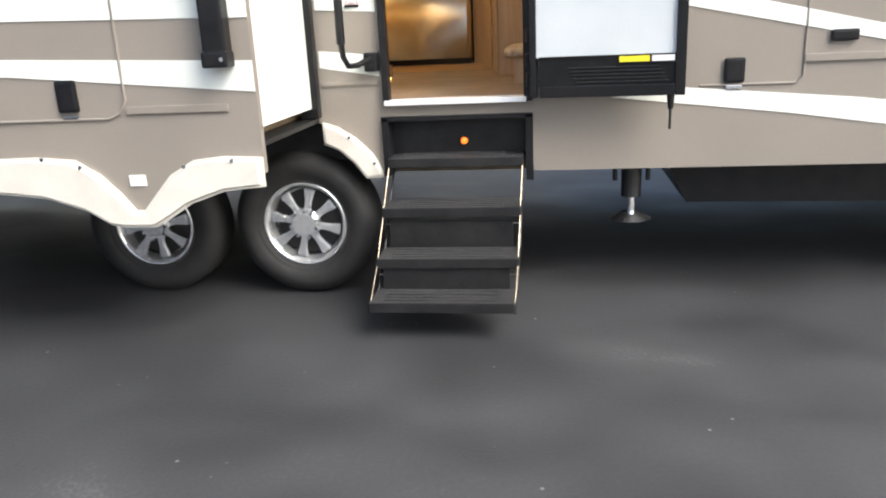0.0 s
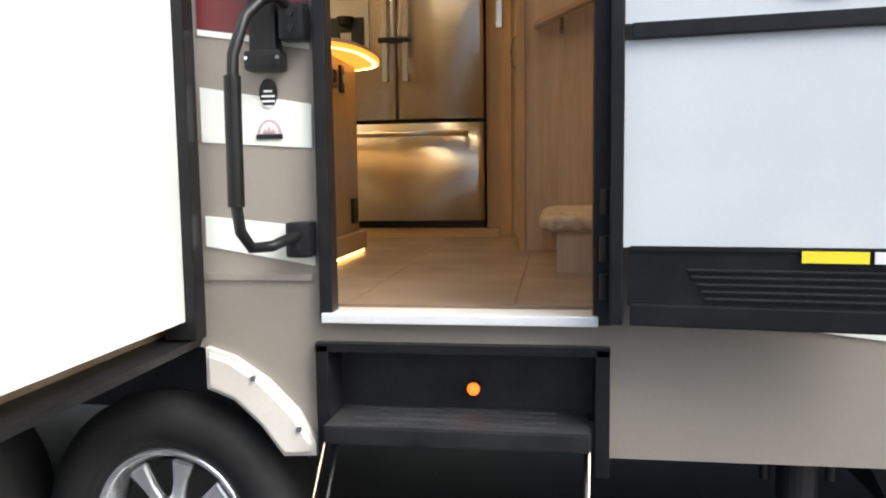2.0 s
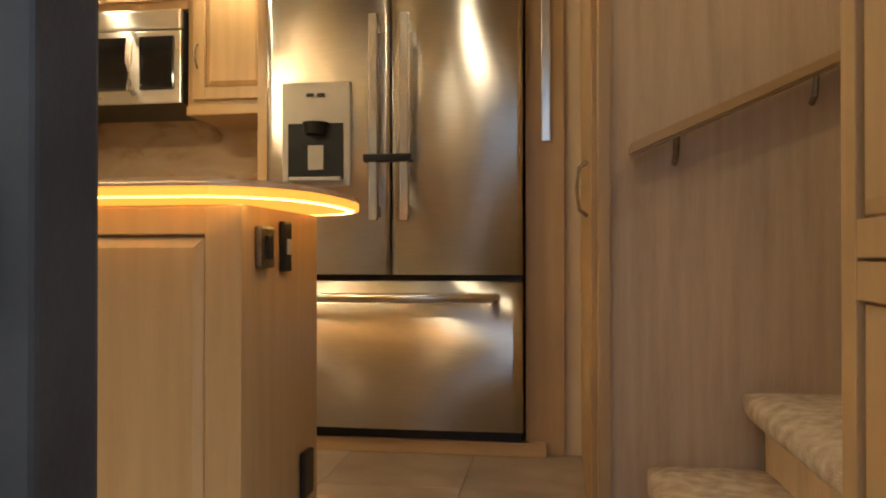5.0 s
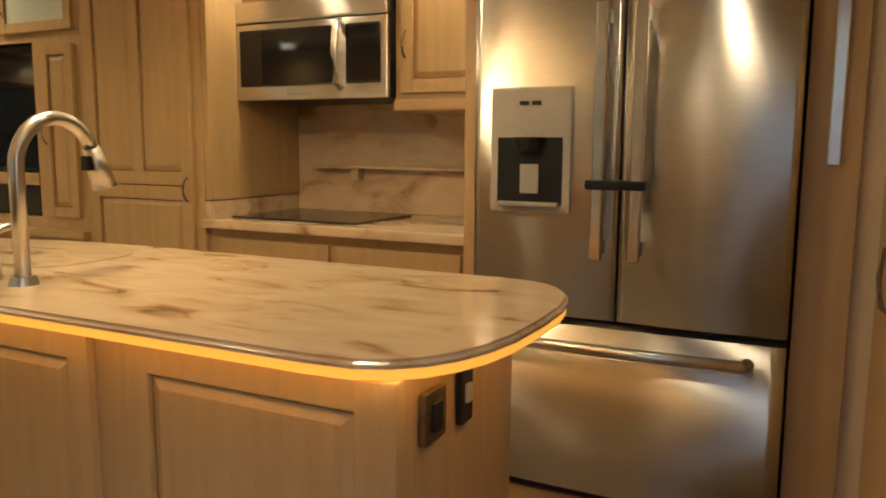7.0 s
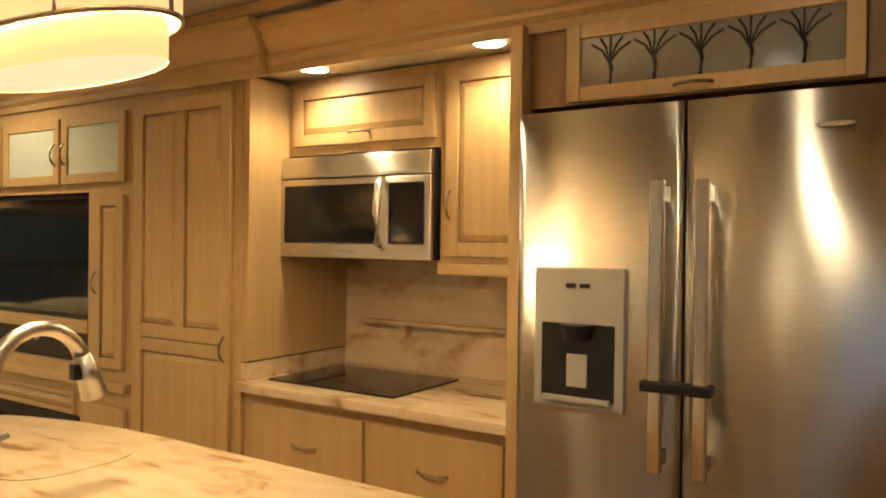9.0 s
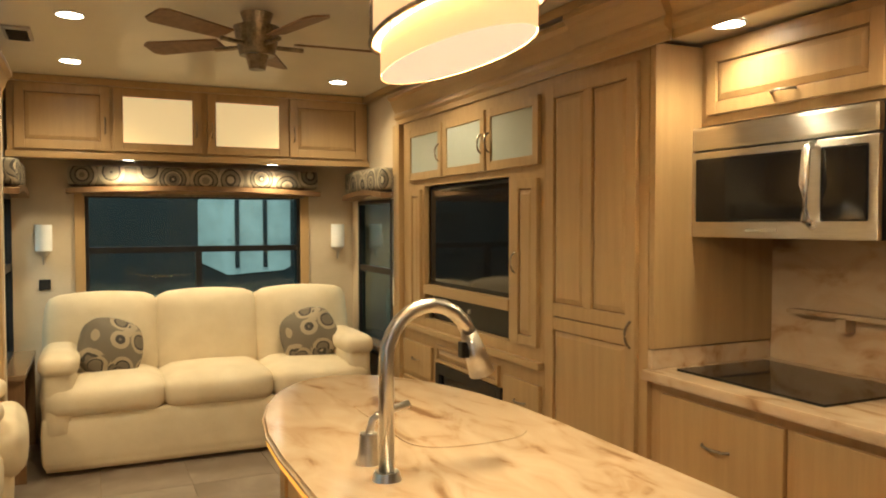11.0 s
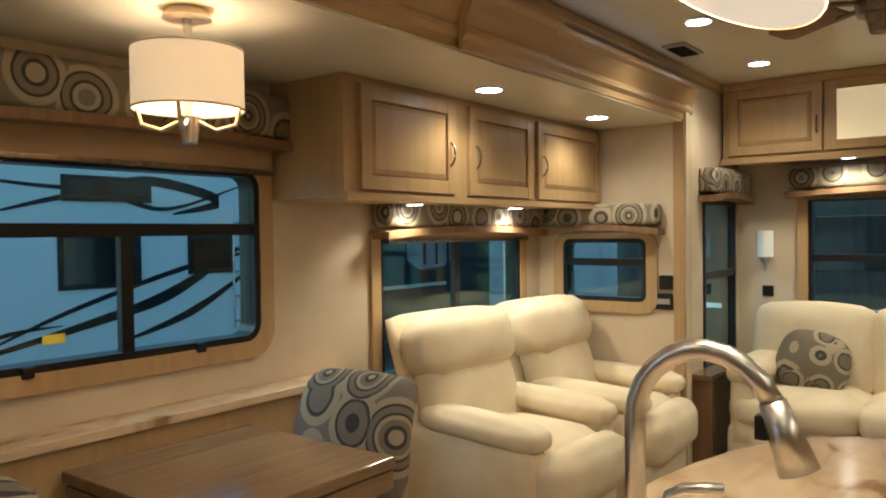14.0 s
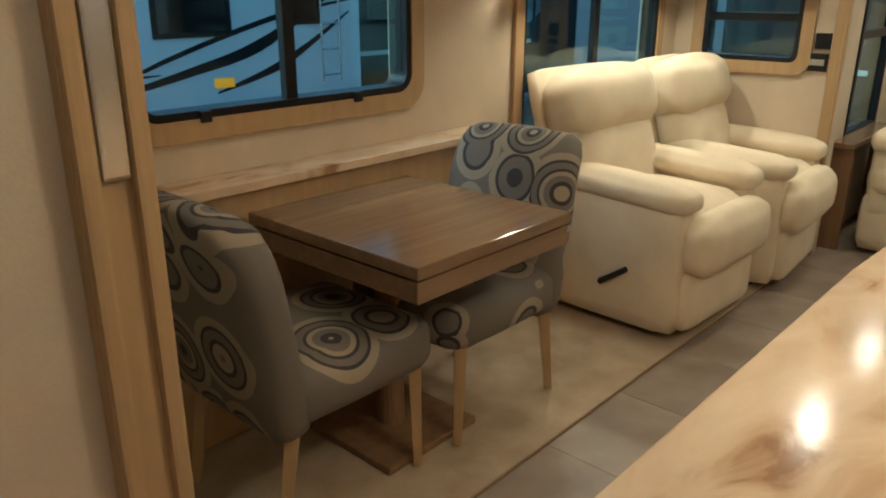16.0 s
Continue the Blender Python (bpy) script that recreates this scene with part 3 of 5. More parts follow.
def wheel(m):
    w = thing("trailer_wheel", m, "black trailer tyre on a polished eight-spoke aluminium rim", "wheel", "trailer wheels")
    prof = [(0.222, -0.085), (0.235, -0.10), (0.25, -0.115), (0.258, -0.113), (0.262, -0.118), (0.31, -0.124), (0.345, -0.118), (0.35, -0.112), (0.368, -0.10), (0.384, -0.072), (0.388, 0.07), (0.33, 0.12), (0.21, 0.1)]
    bm = bmesh.new()
    seg, rows = 56, []
    for k in range(seg):
        a = 2 * math.pi * k / seg
        rows.append([bm.verts.new((r * math.cos(a), y, r * math.sin(a))) for r, y in prof])
    for k in range(seg):
        for i in range(len(prof) - 1):
            bm.faces.new((rows[k][i], rows[k][i + 1], rows[(k + 1) % seg][i + 1], rows[(k + 1) % seg][i]))
    part("tyre", bm, M_TYRE, w, smooth=True)
    rim = bmesh.new()
    prof2 = [(0.186, 0.06), (0.188, -0.045), (0.20, -0.075), (0.206, -0.092), (0.214, -0.102), (0.225, -0.102), (0.228, -0.09), (0.228, 0.06)]
    rows = []
    for k in range(48):
        a = 2 * math.pi * k / 48
        rows.append([rim.verts.new((r * math.cos(a), y, r * math.sin(a))) for r, y in prof2])
    for k in range(48):
        for i in range(len(prof2) - 1):
            rim.faces.new((rows[k][i], rows[k][i + 1], rows[(k + 1) % 48][i + 1], rows[(k + 1) % 48][i]))
    r = part("rim", rim, M_RIM, w, "polished aluminium rim", smooth=True)
    part("brake_drum", C((0, -0.02, 0), (0, 0.02, 0), 0.175, seg=32), M_TYRE, w)
    for k in range(8):
        a = 2 * math.pi * k / 8 + 0.2
        bm = bmesh.new()
        prism(bm, [(-0.019, 0.05), (0.019, 0.05), (0.018, 0.12), (0.032, 0.188), (-0.032, 0.188), (-0.018, 0.12)], "y", -0.082, -0.055)
        bmesh.ops.bevel(bm, geom=bm.edges[:], offset=0.006, segments=2, affect="EDGES")
        bmesh.ops.rotate(bm, verts=bm.verts, cent=(0, 0, 0), matrix=Matrix.Rotation(a, 3, "Y"))
        part("spoke", bm, M_RIM, r)
        part("lug_nut", C((0.078 * math.sin(a + 0.39), -0.10, 0.078 * math.cos(a + 0.39)), (0.078 * math.sin(a + 0.39), -0.06, 0.078 * math.cos(a + 0.39)), 0.011, seg=6), M_CHROME, r)
    bm = bmesh.new()
    cyl(bm, (0, -0.115, 0), (0, -0.055, 0), 0.062, 0.045, 24)
    part("hub_cap", bm, M_RIM, r)
    return w


w0 = wheel(pose(-1.075, 3.83, 0.388))
for x in (-1.93,):
    copy_thing(w0, pose(x, 3.83, 0.388, 0, 25, 0))

# stripes on the fixed wall
stripe(wall, [(-0.90, 1.60), (DX0 - 0.02, 1.55), (DX0 - 0.02, 1.44), (-0.90, 1.46)], YS - 0.004)
stripe(wall, [(-0.90, 1.27), (DX0 - 0.02, 1.24), (DX0 - 0.02, 1.14), (-0.90, 1.19)], YS - 0.004)
stripe(wall, [(-0.90, 1.745), (DX0 - 0.02, 1.70), (DX0 - 0.02, 1.685), (-0.90, 1.73)], YS - 0.004)
stripe(wall, [(-0.90, 2.6), (DX0 - 0.02, 2.6), (DX0 - 0.02, 1.702), (-0.90, 1.747)], YS - 0.004, M_MAROON)
stripe(wall, [(0.5, 1.0), (1.3, 0.905), (2.4, 0.74), (2.4, 0.86), (1.6, 0.965), (0.84, 1.035)], YS - 0.004)
stripe(wall, [(0.82, 1.40), (1.67, 1.215), (2.6, 1.1), (2.6, 1.17), (1.66, 1.285), (1.1, 1.42), (0.82, 1.49)], YS - 0.004)
stripe(wall, [(0.82, 2.6), (3.5, 2.6), (3.5, 1.55), (0.82, 1.80)], YS - 0.004, M_MAROON)
part("rub_rail", B(-0.90, DX0 - 0.03, YS - 0.008, YS, 1.10, 1.12, bevel=0.003), M_TAUPE, wall)
part("rub_rail", B(1.35, 2.6, YS - 0.012, YS, 1.13, 1.165, bevel=0.004), M_TAUPE, wall)
bm = bmesh.new()
tube(bm, [(0.9, YS - 0.002, 1.04), (1.32, YS - 0.002, 1.04), (1.35, YS - 0.002, 1.07), (1.35, YS - 0.002, 1.9)], 0.006, 8)
part("hatch_seam", bm, M_TAUPE, wall, "raised edge of a baggage hatch")
for x, z, w_, h_ in ((1.05, 1.105, 0.09, 0.11), (1.51, 1.24, 0.115, 0.05)):
    la = part("latch", B(x - w_ / 2, x + w_ / 2, YS - 0.02, YS, z - h_ / 2, z + h_ / 2, bevel=0.012), M_BLACK, wall, "black paddle latch")
    if h_ > 0.1:
        part("keeper", B(x - 0.035, x + 0.035, YS - 0.012, YS, z - h_ / 2 - 0.03, z - h_ / 2 - 0.012, bevel=0.003), M_CHROME, la)
oval = [(0.024 * math.cos(a), 0.036 * math.sin(a)) for a in (2 * math.pi * k / 28 for k in range(28))]
st = tagged(part("oval_sticker", P([(-0.715 + u * 1.0, 1.58 + v) for u, v in oval], "y", YS - 0.008, YS - 0.0055), M_BLACK), "oval black and white sticker on the wall", "sticker")
for k, wd in enumerate((0.02, 0.034, 0.034, 0.022)):
    part("line", B(-0.715 - wd / 2, -0.715 + wd / 2, YS - 0.010, YS - 0.008, 1.544 + 0.0125 * k, 1.549 + 0.0125 * k), M_PAPER, st, "white bar of small print")
half = [(0.034 * math.cos(math.pi * k / 16), 0.044 * math.sin(math.pi * k / 16)) for k in range(17)]
st2 = tagged(part("arched_sticker", P([(-0.715 + u, 1.47 + v) for u, v in half], "y", YS - 0.008, YS - 0.0055), M_PINK), "arched pink sticker with a small emblem", "sticker")
part("band", B(-0.75, -0.68, YS - 0.010, YS - 0.008, 1.464, 1.476), M_BLACK, st2)
field = part("field", P([(-0.715 + u * 0.68, 1.477 + v * 0.68) for u, v in half], "y", YS - 0.0095, YS - 0.008), M_PAPER, st2, "pale inner field")
for dx, hh in ((-0.011, 0.014), (0.0, 0.021), (0.011, 0.014)):
    part("peak", P([(-0.715 + dx - 0.009, 1.478), (-0.715 + dx + 0.009, 1.478), (-0.715 + dx, 1.478 + hh)], "y", YS - 0.011, YS - 0.0095), M_PINK, field)

# ---- entrance ----
df = thing("door_frame", pose(0, 0, 0), "black aluminium entrance frame with a bright sill", "door frame")
part("jamb", B(DX0 - 0.005, DX0 + 0.028, YS - 0.03, YS + 0.03, FL - 0.02, 2.93, bevel=0.004), M_BLACK, df)
part("jamb", B(DX1 - 0.014, DX1 + 0.03, YS - 0.03, YS + 0.03, FL - 0.02, 2.93, bevel=0.004), M_BLACK, df)
part("head", B(DX0 + 0.028, DX1 - 0.014, YS - 0.03, YI + 0.02, 2.89, 2.93), M_BLACK, df)
sill = part("sill", B(DX0 + 0.002, DX1 - 0.002, YS - 0.042, YI, FL - 0.022, FL + 0.003, bevel=0.004), M_ALU, df, "bright aluminium sill")
for z in (1.10, 1.19, 1.30):
    part("hinge", C((DX1 + 0.012, YS - 0.06, z - 0.03), (DX1 + 0.012, YS - 0.06, z + 0.03), 0.014), M_BLACK, df, "black door hinge")

leaf = thing("entrance_door", pose(0.125, 3.56, FL, 0, 0, -7), "open entrance door with pale inner panels and black frame", "door")
W, H = 0.685, 1.88
for n_, a in (("stile", (0, 0.03, 0, 0.045, 0, H)), ("stile", (W - 0.045, W, 0, 0.045, 0, H)), ("top_rail", (0.045, W - 0.045, 0, 0.045, H - 0.05, H)), ("bottom_rail", (0.045, W - 0.045, 0, 0.045, 0, 0.05)), ("middle_rail", (0.045, W - 0.045, 0, 0.045, 0.638, 0.674))):
    part(n_, B(*a, bevel=0.004), M_BLACK, leaf)
part("kick_plate", B(0.04, W - 0.04, 0.012, 0.04, 0.045, 0.178), M_BLACK, leaf, "black louvred kick plate")
for k in range(5):
    part("louvre", B(0.16 + 0.012 * (5 - k) * 0.8, W - 0.12 + 0.01 * (5 - k), 0.006, 0.014, 0.062 + 0.016 * k, 0.068 + 0.016 * k, bevel=0.002), M_STEEL_BLK, leaf)
part("lower_panel", B(0.03, W - 0.045, 0.014, 0.03, 0.178, 0.638), M_DOORPANEL, leaf, "pale blue-white plastic panel")
part("panel_edge", B(0.045, W - 0.045, 0.006, 0.014, 0.172, 0.182), M_BLACK, leaf)
part("upper_panel", B(0.03, W - 0.045, 0.014, 0.03, 0.674, H - 0.05), M_DOORPANEL, leaf, "pale blue-white plastic panel")
badge = part("badge", P([(0.44 + 0.075 * math.cos(a), 0.735 + 0.03 * math.sin(a)) for a in (2 * math.pi * k / 24 for k in range(24))], "y", 0.006, 0.013), M_PAPER, leaf, "oval maker's badge with unreadable print")
part("bar", B(0.39, 0.49, 0.003, 0.006, 0.728, 0.742), M_GREY, badge)
part("warning_label", B(0.40, 0.53, -0.004, 0.002, 0.150, 0.175), M_YELLOW, leaf, "yellow warning label")
part("info_label", B(0.54, 0.635, -0.004, 0.002, 0.150, 0.175), M_PAPER, leaf, "white label")
hb = part("holdback", C((W - 0.06, 0.02, 0.0), (W - 0.06, 0.02, -0.06), 0.018, 0.012), M_BLACK, leaf, "black door holdback rod")
part("rod", C((W - 0.06, 0.02, -0.06), (W - 0.06, 0.02, -0.15), 0.006), M_STEEL_BLK, hb)
part("latch_plate", B(W - 0.003, W + 0.006, 0.01, 0.035, 0.8, 0.95), M_CHROME, leaf)

gh = thing("grab_handle", pose(0, 0, 0), "large black folding grab handle beside the entrance", "grab handle")
bm = bmesh.new()
tube(bm, [(-0.635, 3.645, 1.775), (-0.66, 3.60, 1.80), (-0.685, 3.57, 1.785), (-0.71, 3.53, 1.74), (-0.73, 3.50, 1.65), (-0.732, 3.49, 1.50), (-0.732, 3.49, 1.30), (-0.728, 3.50, 1.24), (-0.715, 3.53, 1.20), (-0.68, 3.57, 1.20), (-0.63, 3.625, 1.225)], 0.014, 12)
part("bar", bm, M_BLACK, gh, smooth=True)
part("grip", C((-0.732, 3.49, 1.30), (-0.731, 3.493, 1.60), 0.020), M_BLACK, gh, "ribbed rubber grip")
for z in (1.745, 1.21):
    b_ = part("bracket", B(-0.665, -0.60, 3.62, YS, z - 0.045, z + 0.045, bevel=0.012), M_BLACK, gh)
    for dz in (-0.018, 0.018):
        part("screw", C((-0.632, 3.614, z + dz), (-0.632, 3.622, z + dz), 0.008), M_STEEL_BLK, b_)
# end bracket of the awning arm; no lamp in it
lt = thing("porch_light", pose(-0.71, YS, 1.66), "black awning arm end bracket on the wall", "bracket")
part("housing", B(-0.035, 0.035, -0.05, 0, 0.0, 0.9, bevel=0.01), M_BLACK, lt)
part("foot", B(-0.048, 0.048, -0.055, 0, -0.03, 0.02, bevel=0.012), M_BLACK, lt)
for x in (-0.04, 0.04):
    part("screw", C((x, -0.06, 0.0), (x, -0.052, 0.0), 0.005), M_CHROME, lt)

# entry steps: a box in the wall and four folding treads
es = thing("entry_steps", pose(0, 0, 0), "unfolded black steel entry steps with four worn treads", "steps")
for a in ((-0.605, -0.572, YS - 0.03, YS + 0.35, 0.65, 0.94), (0.10, 0.135, YS - 0.03, YS + 0.35, 0.62, 0.94)):
    part("box_side", B(*a, bevel=0.003), M_BLACK, es)
part("box_top", B(-0.605, 0.135, YS - 0.03, YS + 0.35, 0.94 - 0.018, 0.94 + 0.004), M_BLACK, es)
part("box_back", B(-0.57, 0.10, YS + 0.10, YS + 0.115, 0.74, 0.92), M_BLACK, es)
lamp_s = part("step_light", C((-0.21, YS + 0.075, 0.805), (-0.21, YS + 0.1, 0.805), 0.019), M_BLACK, es, "orange courtesy light")
bm = bmesh.new()
bmesh.ops.create_uvsphere(bm, u_segments=16, v_segments=10, radius=0.017, matrix=pose(-0.21, YS + 0.074, 0.805))
part("lens", bm, M_ORANGE, lamp_s, "glowing orange lens", smooth=True)
STEPS = [(3.60, 0.745, -0.57, 0.085), (3.44, 0.535, -0.58, 0.075), (3.27, 0.335, -0.585, 0.07), (3.09, 0.185, -0.59, 0.06)]
for i, (y, z, xa, xb) in enumerate(STEPS):
    tr = part("tread", B(xa, xb, y, y + 0.2, z - 0.012, z, bevel=0.004), M_TREAD, es, "worn black tread")
    part("nosing", B(xa, xb, y - 0.006, y + 0.006, z - 0.045, z, bevel=0.005), M_STEEL_BLK, tr)
    for k in range(4):
        part("grip_rib", B(xa + 0.06, xb - 0.08, y + 0.03 + 0.04 * k, y + 0.048 + 0.04 * k, z, z + 0.003, bevel=0.001), M_TREAD, tr)
    part("side_plate", B(xa - 0.004, xa, y, y + 0.2, z - 0.05, z), M_STEEL_BLK, tr)
    part("side_plate", B(xb, xb + 0.004, y, y + 0.2, z - 0.05, z), M_STEEL_BLK, tr)
for (y0, z0, a0, b0), (y1, z1, a1, b1) in zip(STEPS, STEPS[1:]):
    for xa, xb in ((a0, a1), (b0, b1)):
        part("link_bar", T([(xa, y0 + 0.03, z0 - 0.01), (xb, y1 + 0.02, z1 - 0.01)], 0.004, 8), M_BRONZE, es)
        part("link_bar", T([(xa, y0 + 0.16, z0 - 0.03), (xb, y1 + 0.17, z1 - 0.02)], 0.006, 8), M_STEEL_BLK, es)
    if z1 < 0.5:
        part("riser_plate", B(a1 + 0.03, b1 - 0.03, y1 + 0.19, y1 + 0.2, z1 - 0.01, z1 + 0.13), M_STEEL_BLK, es)
    if z1 > 0.3:
        part("cross_rod", T([(a1, y1 + 0.03, z1 - 0.085), (a1 + 0.2, y1 + 0.03, z1 - 0.085), (a1 + 0.33, y1 + 0.03, z1 - 0.105), (b1 - 0.2, y1 + 0.03, z1 - 0.085), (b1, y1 + 0.03, z1 - 0.085)], 0.004, 8), M_BRONZE, es)


jk = thing("landing_jack", pose(0.615, 3.80, 0), "black landing jack with a bright round foot", "jack")
part("outer_leg", C((0, 0, 0.5), (0, 0, 0.9), 0.05), M_STEEL_BLK, jk)
part("inner_leg", C((0, 0, 0.41), (0, 0, 0.5), 0.02), M_CHROME, jk)
part("foot", C((0, 0, 0.385), (0, 0, 0.415), 0.10, 0.05, 28), M_CHROME, jk, "bright dished steel foot")
for x in (-0.08, 0.08):
    part("brace", C((x, 0, 0.58), (x, 0, 0.75), 0.012), M_STEEL_BLK, jk)
ub = setting("underbelly", P([(0.76, 0.72), (0.90, 0.44), (4.3, 0.40), (4.3, 0.72)], "y", 3.9, 5.9), M_BLACK, "black moulded underbelly box", "underbelly")

# ---- neighbouring trailers seen through the windows ----
nb = thing("neighbour_trailer", pose(0, -3.2, 0), "white travel trailer with dark swoosh graphics parked alongside", "trailer")
part("wall", B(-7.9, -3.3, -2.4, 0, 0.55, 3.4, bevel=0.06), M_NEIGHBOUR, nb)
part("underside", B(-7.7, -3.5, -2.2, -0.2, 0.35, 0.55), M_BLACK, nb)
for x0, x1, z0, z1 in ((-5.85, -4.85, 1.85, 2.5), (-7.2, -6.5, 1.95, 2.45), (-6.0, -4.9, 2.85, 3.15)):
    wd = part("window", B(x0, x1, 0.0, 0.02, z0, z1, bevel=0.008), M_BLACK, nb, "dark tinted window")
    part("pane", B(x0 + 0.06, x1 - 0.06, 0.018, 0.024, z0 + 0.06, z1 - 0.06), M_DARKGLASS, wd)
SW = [([(-3.6, 1.12), (-5.2, 1.45), (-6.3, 1.75), (-7.6, 2.45)], (0.02, 0.10, 0.16, 0.02)), ([(-3.9, 1.20), (-5.0, 1.62), (-6.5, 2.05), (-7.7, 2.25)], (0.01, 0.06, 0.07, 0.02)),
      ([(-3.7, 3.1), (-5.0, 3.0), (-6.0, 3.12), (-7.0, 2.9), (-6.3, 2.72)], (0.02, 0.05, 0.12, 0.14, 0.02)), ([(-4.2, 2.72), (-5.3, 2.95), (-6.2, 2.78), (-7.3, 3.1)], (0.02, 0.09, 0.05, 0.02)),
      ([(-3.6, 1.22), (-4.3, 1.42), (-4.9, 1.46)], (0.01, 0.05, 0.01)), ([(-5.6, 1.2), (-6.6, 1.5), (-7.7, 2.1)], (0.02, 0.12, 0.02))]
for pts, wds in SW:
    bm = bmesh.new()
    ribbon(bm, pts, wds, 0.004)
    part("swoosh", bm, M_BLACK, nb, "dark grey vinyl swoosh")
for x in (-7.45, -7.15):
    part("ladder_rail", C((x, 0.08, 1.2), (x, 0.08, 2.9), 0.016), M_CHROME, nb)
for k in range(5):
    part("ladder_rung", C((-7.45, 0.08, 1.3 + 0.33 * k), (-7.15, 0.08, 1.3 + 0.33 * k), 0.013), M_CHROME, nb)
rb = thing("rear_trailer", pose(-11.5, 5.4, 0, 0, 0, 90), "dark grey trailer parked behind with a pale cap", "trailer")
part("wall", B(-5, 3.2, 0, 2.4, 0.5, 3.3, bevel=0.06), M_BLACK, rb)
part("underside", B(-4.8, 3.0, 0.2, 2.2, 0.3, 0.5), M_BLACK, rb)
part("stripe", B(-5, 1.5, -0.01, 0.0, 1.35, 1.42), M_FROST, rb, "pale grey stripe")
for a in ((0.2, 0.9, 1.9, 3.0), (-3.0, -1.2, 1.9, 2.6)):
    part("window", B(a[0], a[1], -0.02, 0.0, a[2], a[3], bevel=0.008), M_DARKGLASS, rb)
part("pale_cap", P([(0.2, 2.75), (0.5, 3.1), (1.3, 3.2), (1.75, 2.9), (1.75, 1.95), (1.4, 1.75), (0.6, 1.7), (0.2, 1.9)], "y", -0.03, -0.004), M_CAP, rb, "pale moulded cap with dark outlines")
for x in (0.7, 1.1, 1.5):
    part("door_line", B(x, x + 0.06, -0.05, -0.03, 1.8, 2.9), M_BLACK, rb)
rn = thing("north_trailer", pose(-8, 10.5, 0), "white trailer parked on the far side", "trailer")
part("wall", B(-6, 8, 0, 2.4, 0.5, 3.4, bevel=0.06), M_WHITE, rn)
part("underside", B(-5.8, 7.8, 0.2, 2.2, 0.3, 0.5), M_BLACK, rn)

for tr_, xs_, y_ in ((nb, (-5.6, -4.7), -0.3), (rb, (-3.6, -2.7), 0.3), (rn, (-3.0, -2.1), 0.3)):
    for x in xs_:
        wh = part("wheel", C((x, y_ - 0.1, 0.36), (x, y_ + 0.1, 0.36), 0.36, None, 28), M_TYRE, tr_, "black tyre")
        part("rim", C((x, y_ - 0.11, 0.36), (x, y_ + 0.11, 0.36), 0.2, None, 20), M_CHROME, wh)
copy_thing(rb, pose(-12.2, -4.5, 0, 0, 0, 180))


# ---- windows ----
def rounded(x0, x1, z0, z1, r, n=6):
    out = []
    for cx, cz, a0 in ((x1 - r, z0 + r, -90), (x1 - r, z1 - r, 0), (x0 + r, z1 - r, 90), (x0 + r, z0 + r, 180)):
        out += [(cx + r * math.cos(radians(a0 + 90 * k / n)), cz + r * math.sin(radians(a0 + 90 * k / n))) for k in range(n + 1)]
    return out


def ring(bm, outer, ro, inner, ri, y0, y1):
    """A flat frame with rounded corners between two rectangles (x0, x1, z0, z1)."""
    o, i = rounded(*outer, ro), rounded(*inner, ri)
    loops = [[bm.verts.new((x, y, z)) for x, z in pts] for pts, y in ((o, y0), (i, y0), (i, y1), (o, y1))]
    k = len(o)
    for a, c in zip(loops, loops[1:] + loops[:1]):
        for j in range(k):
            bm.faces.new((a[j], c[j], c[(j + 1) % k], a[(j + 1) % k]))
    bmesh.ops.recalc_face_normals(bm, faces=bm.faces)


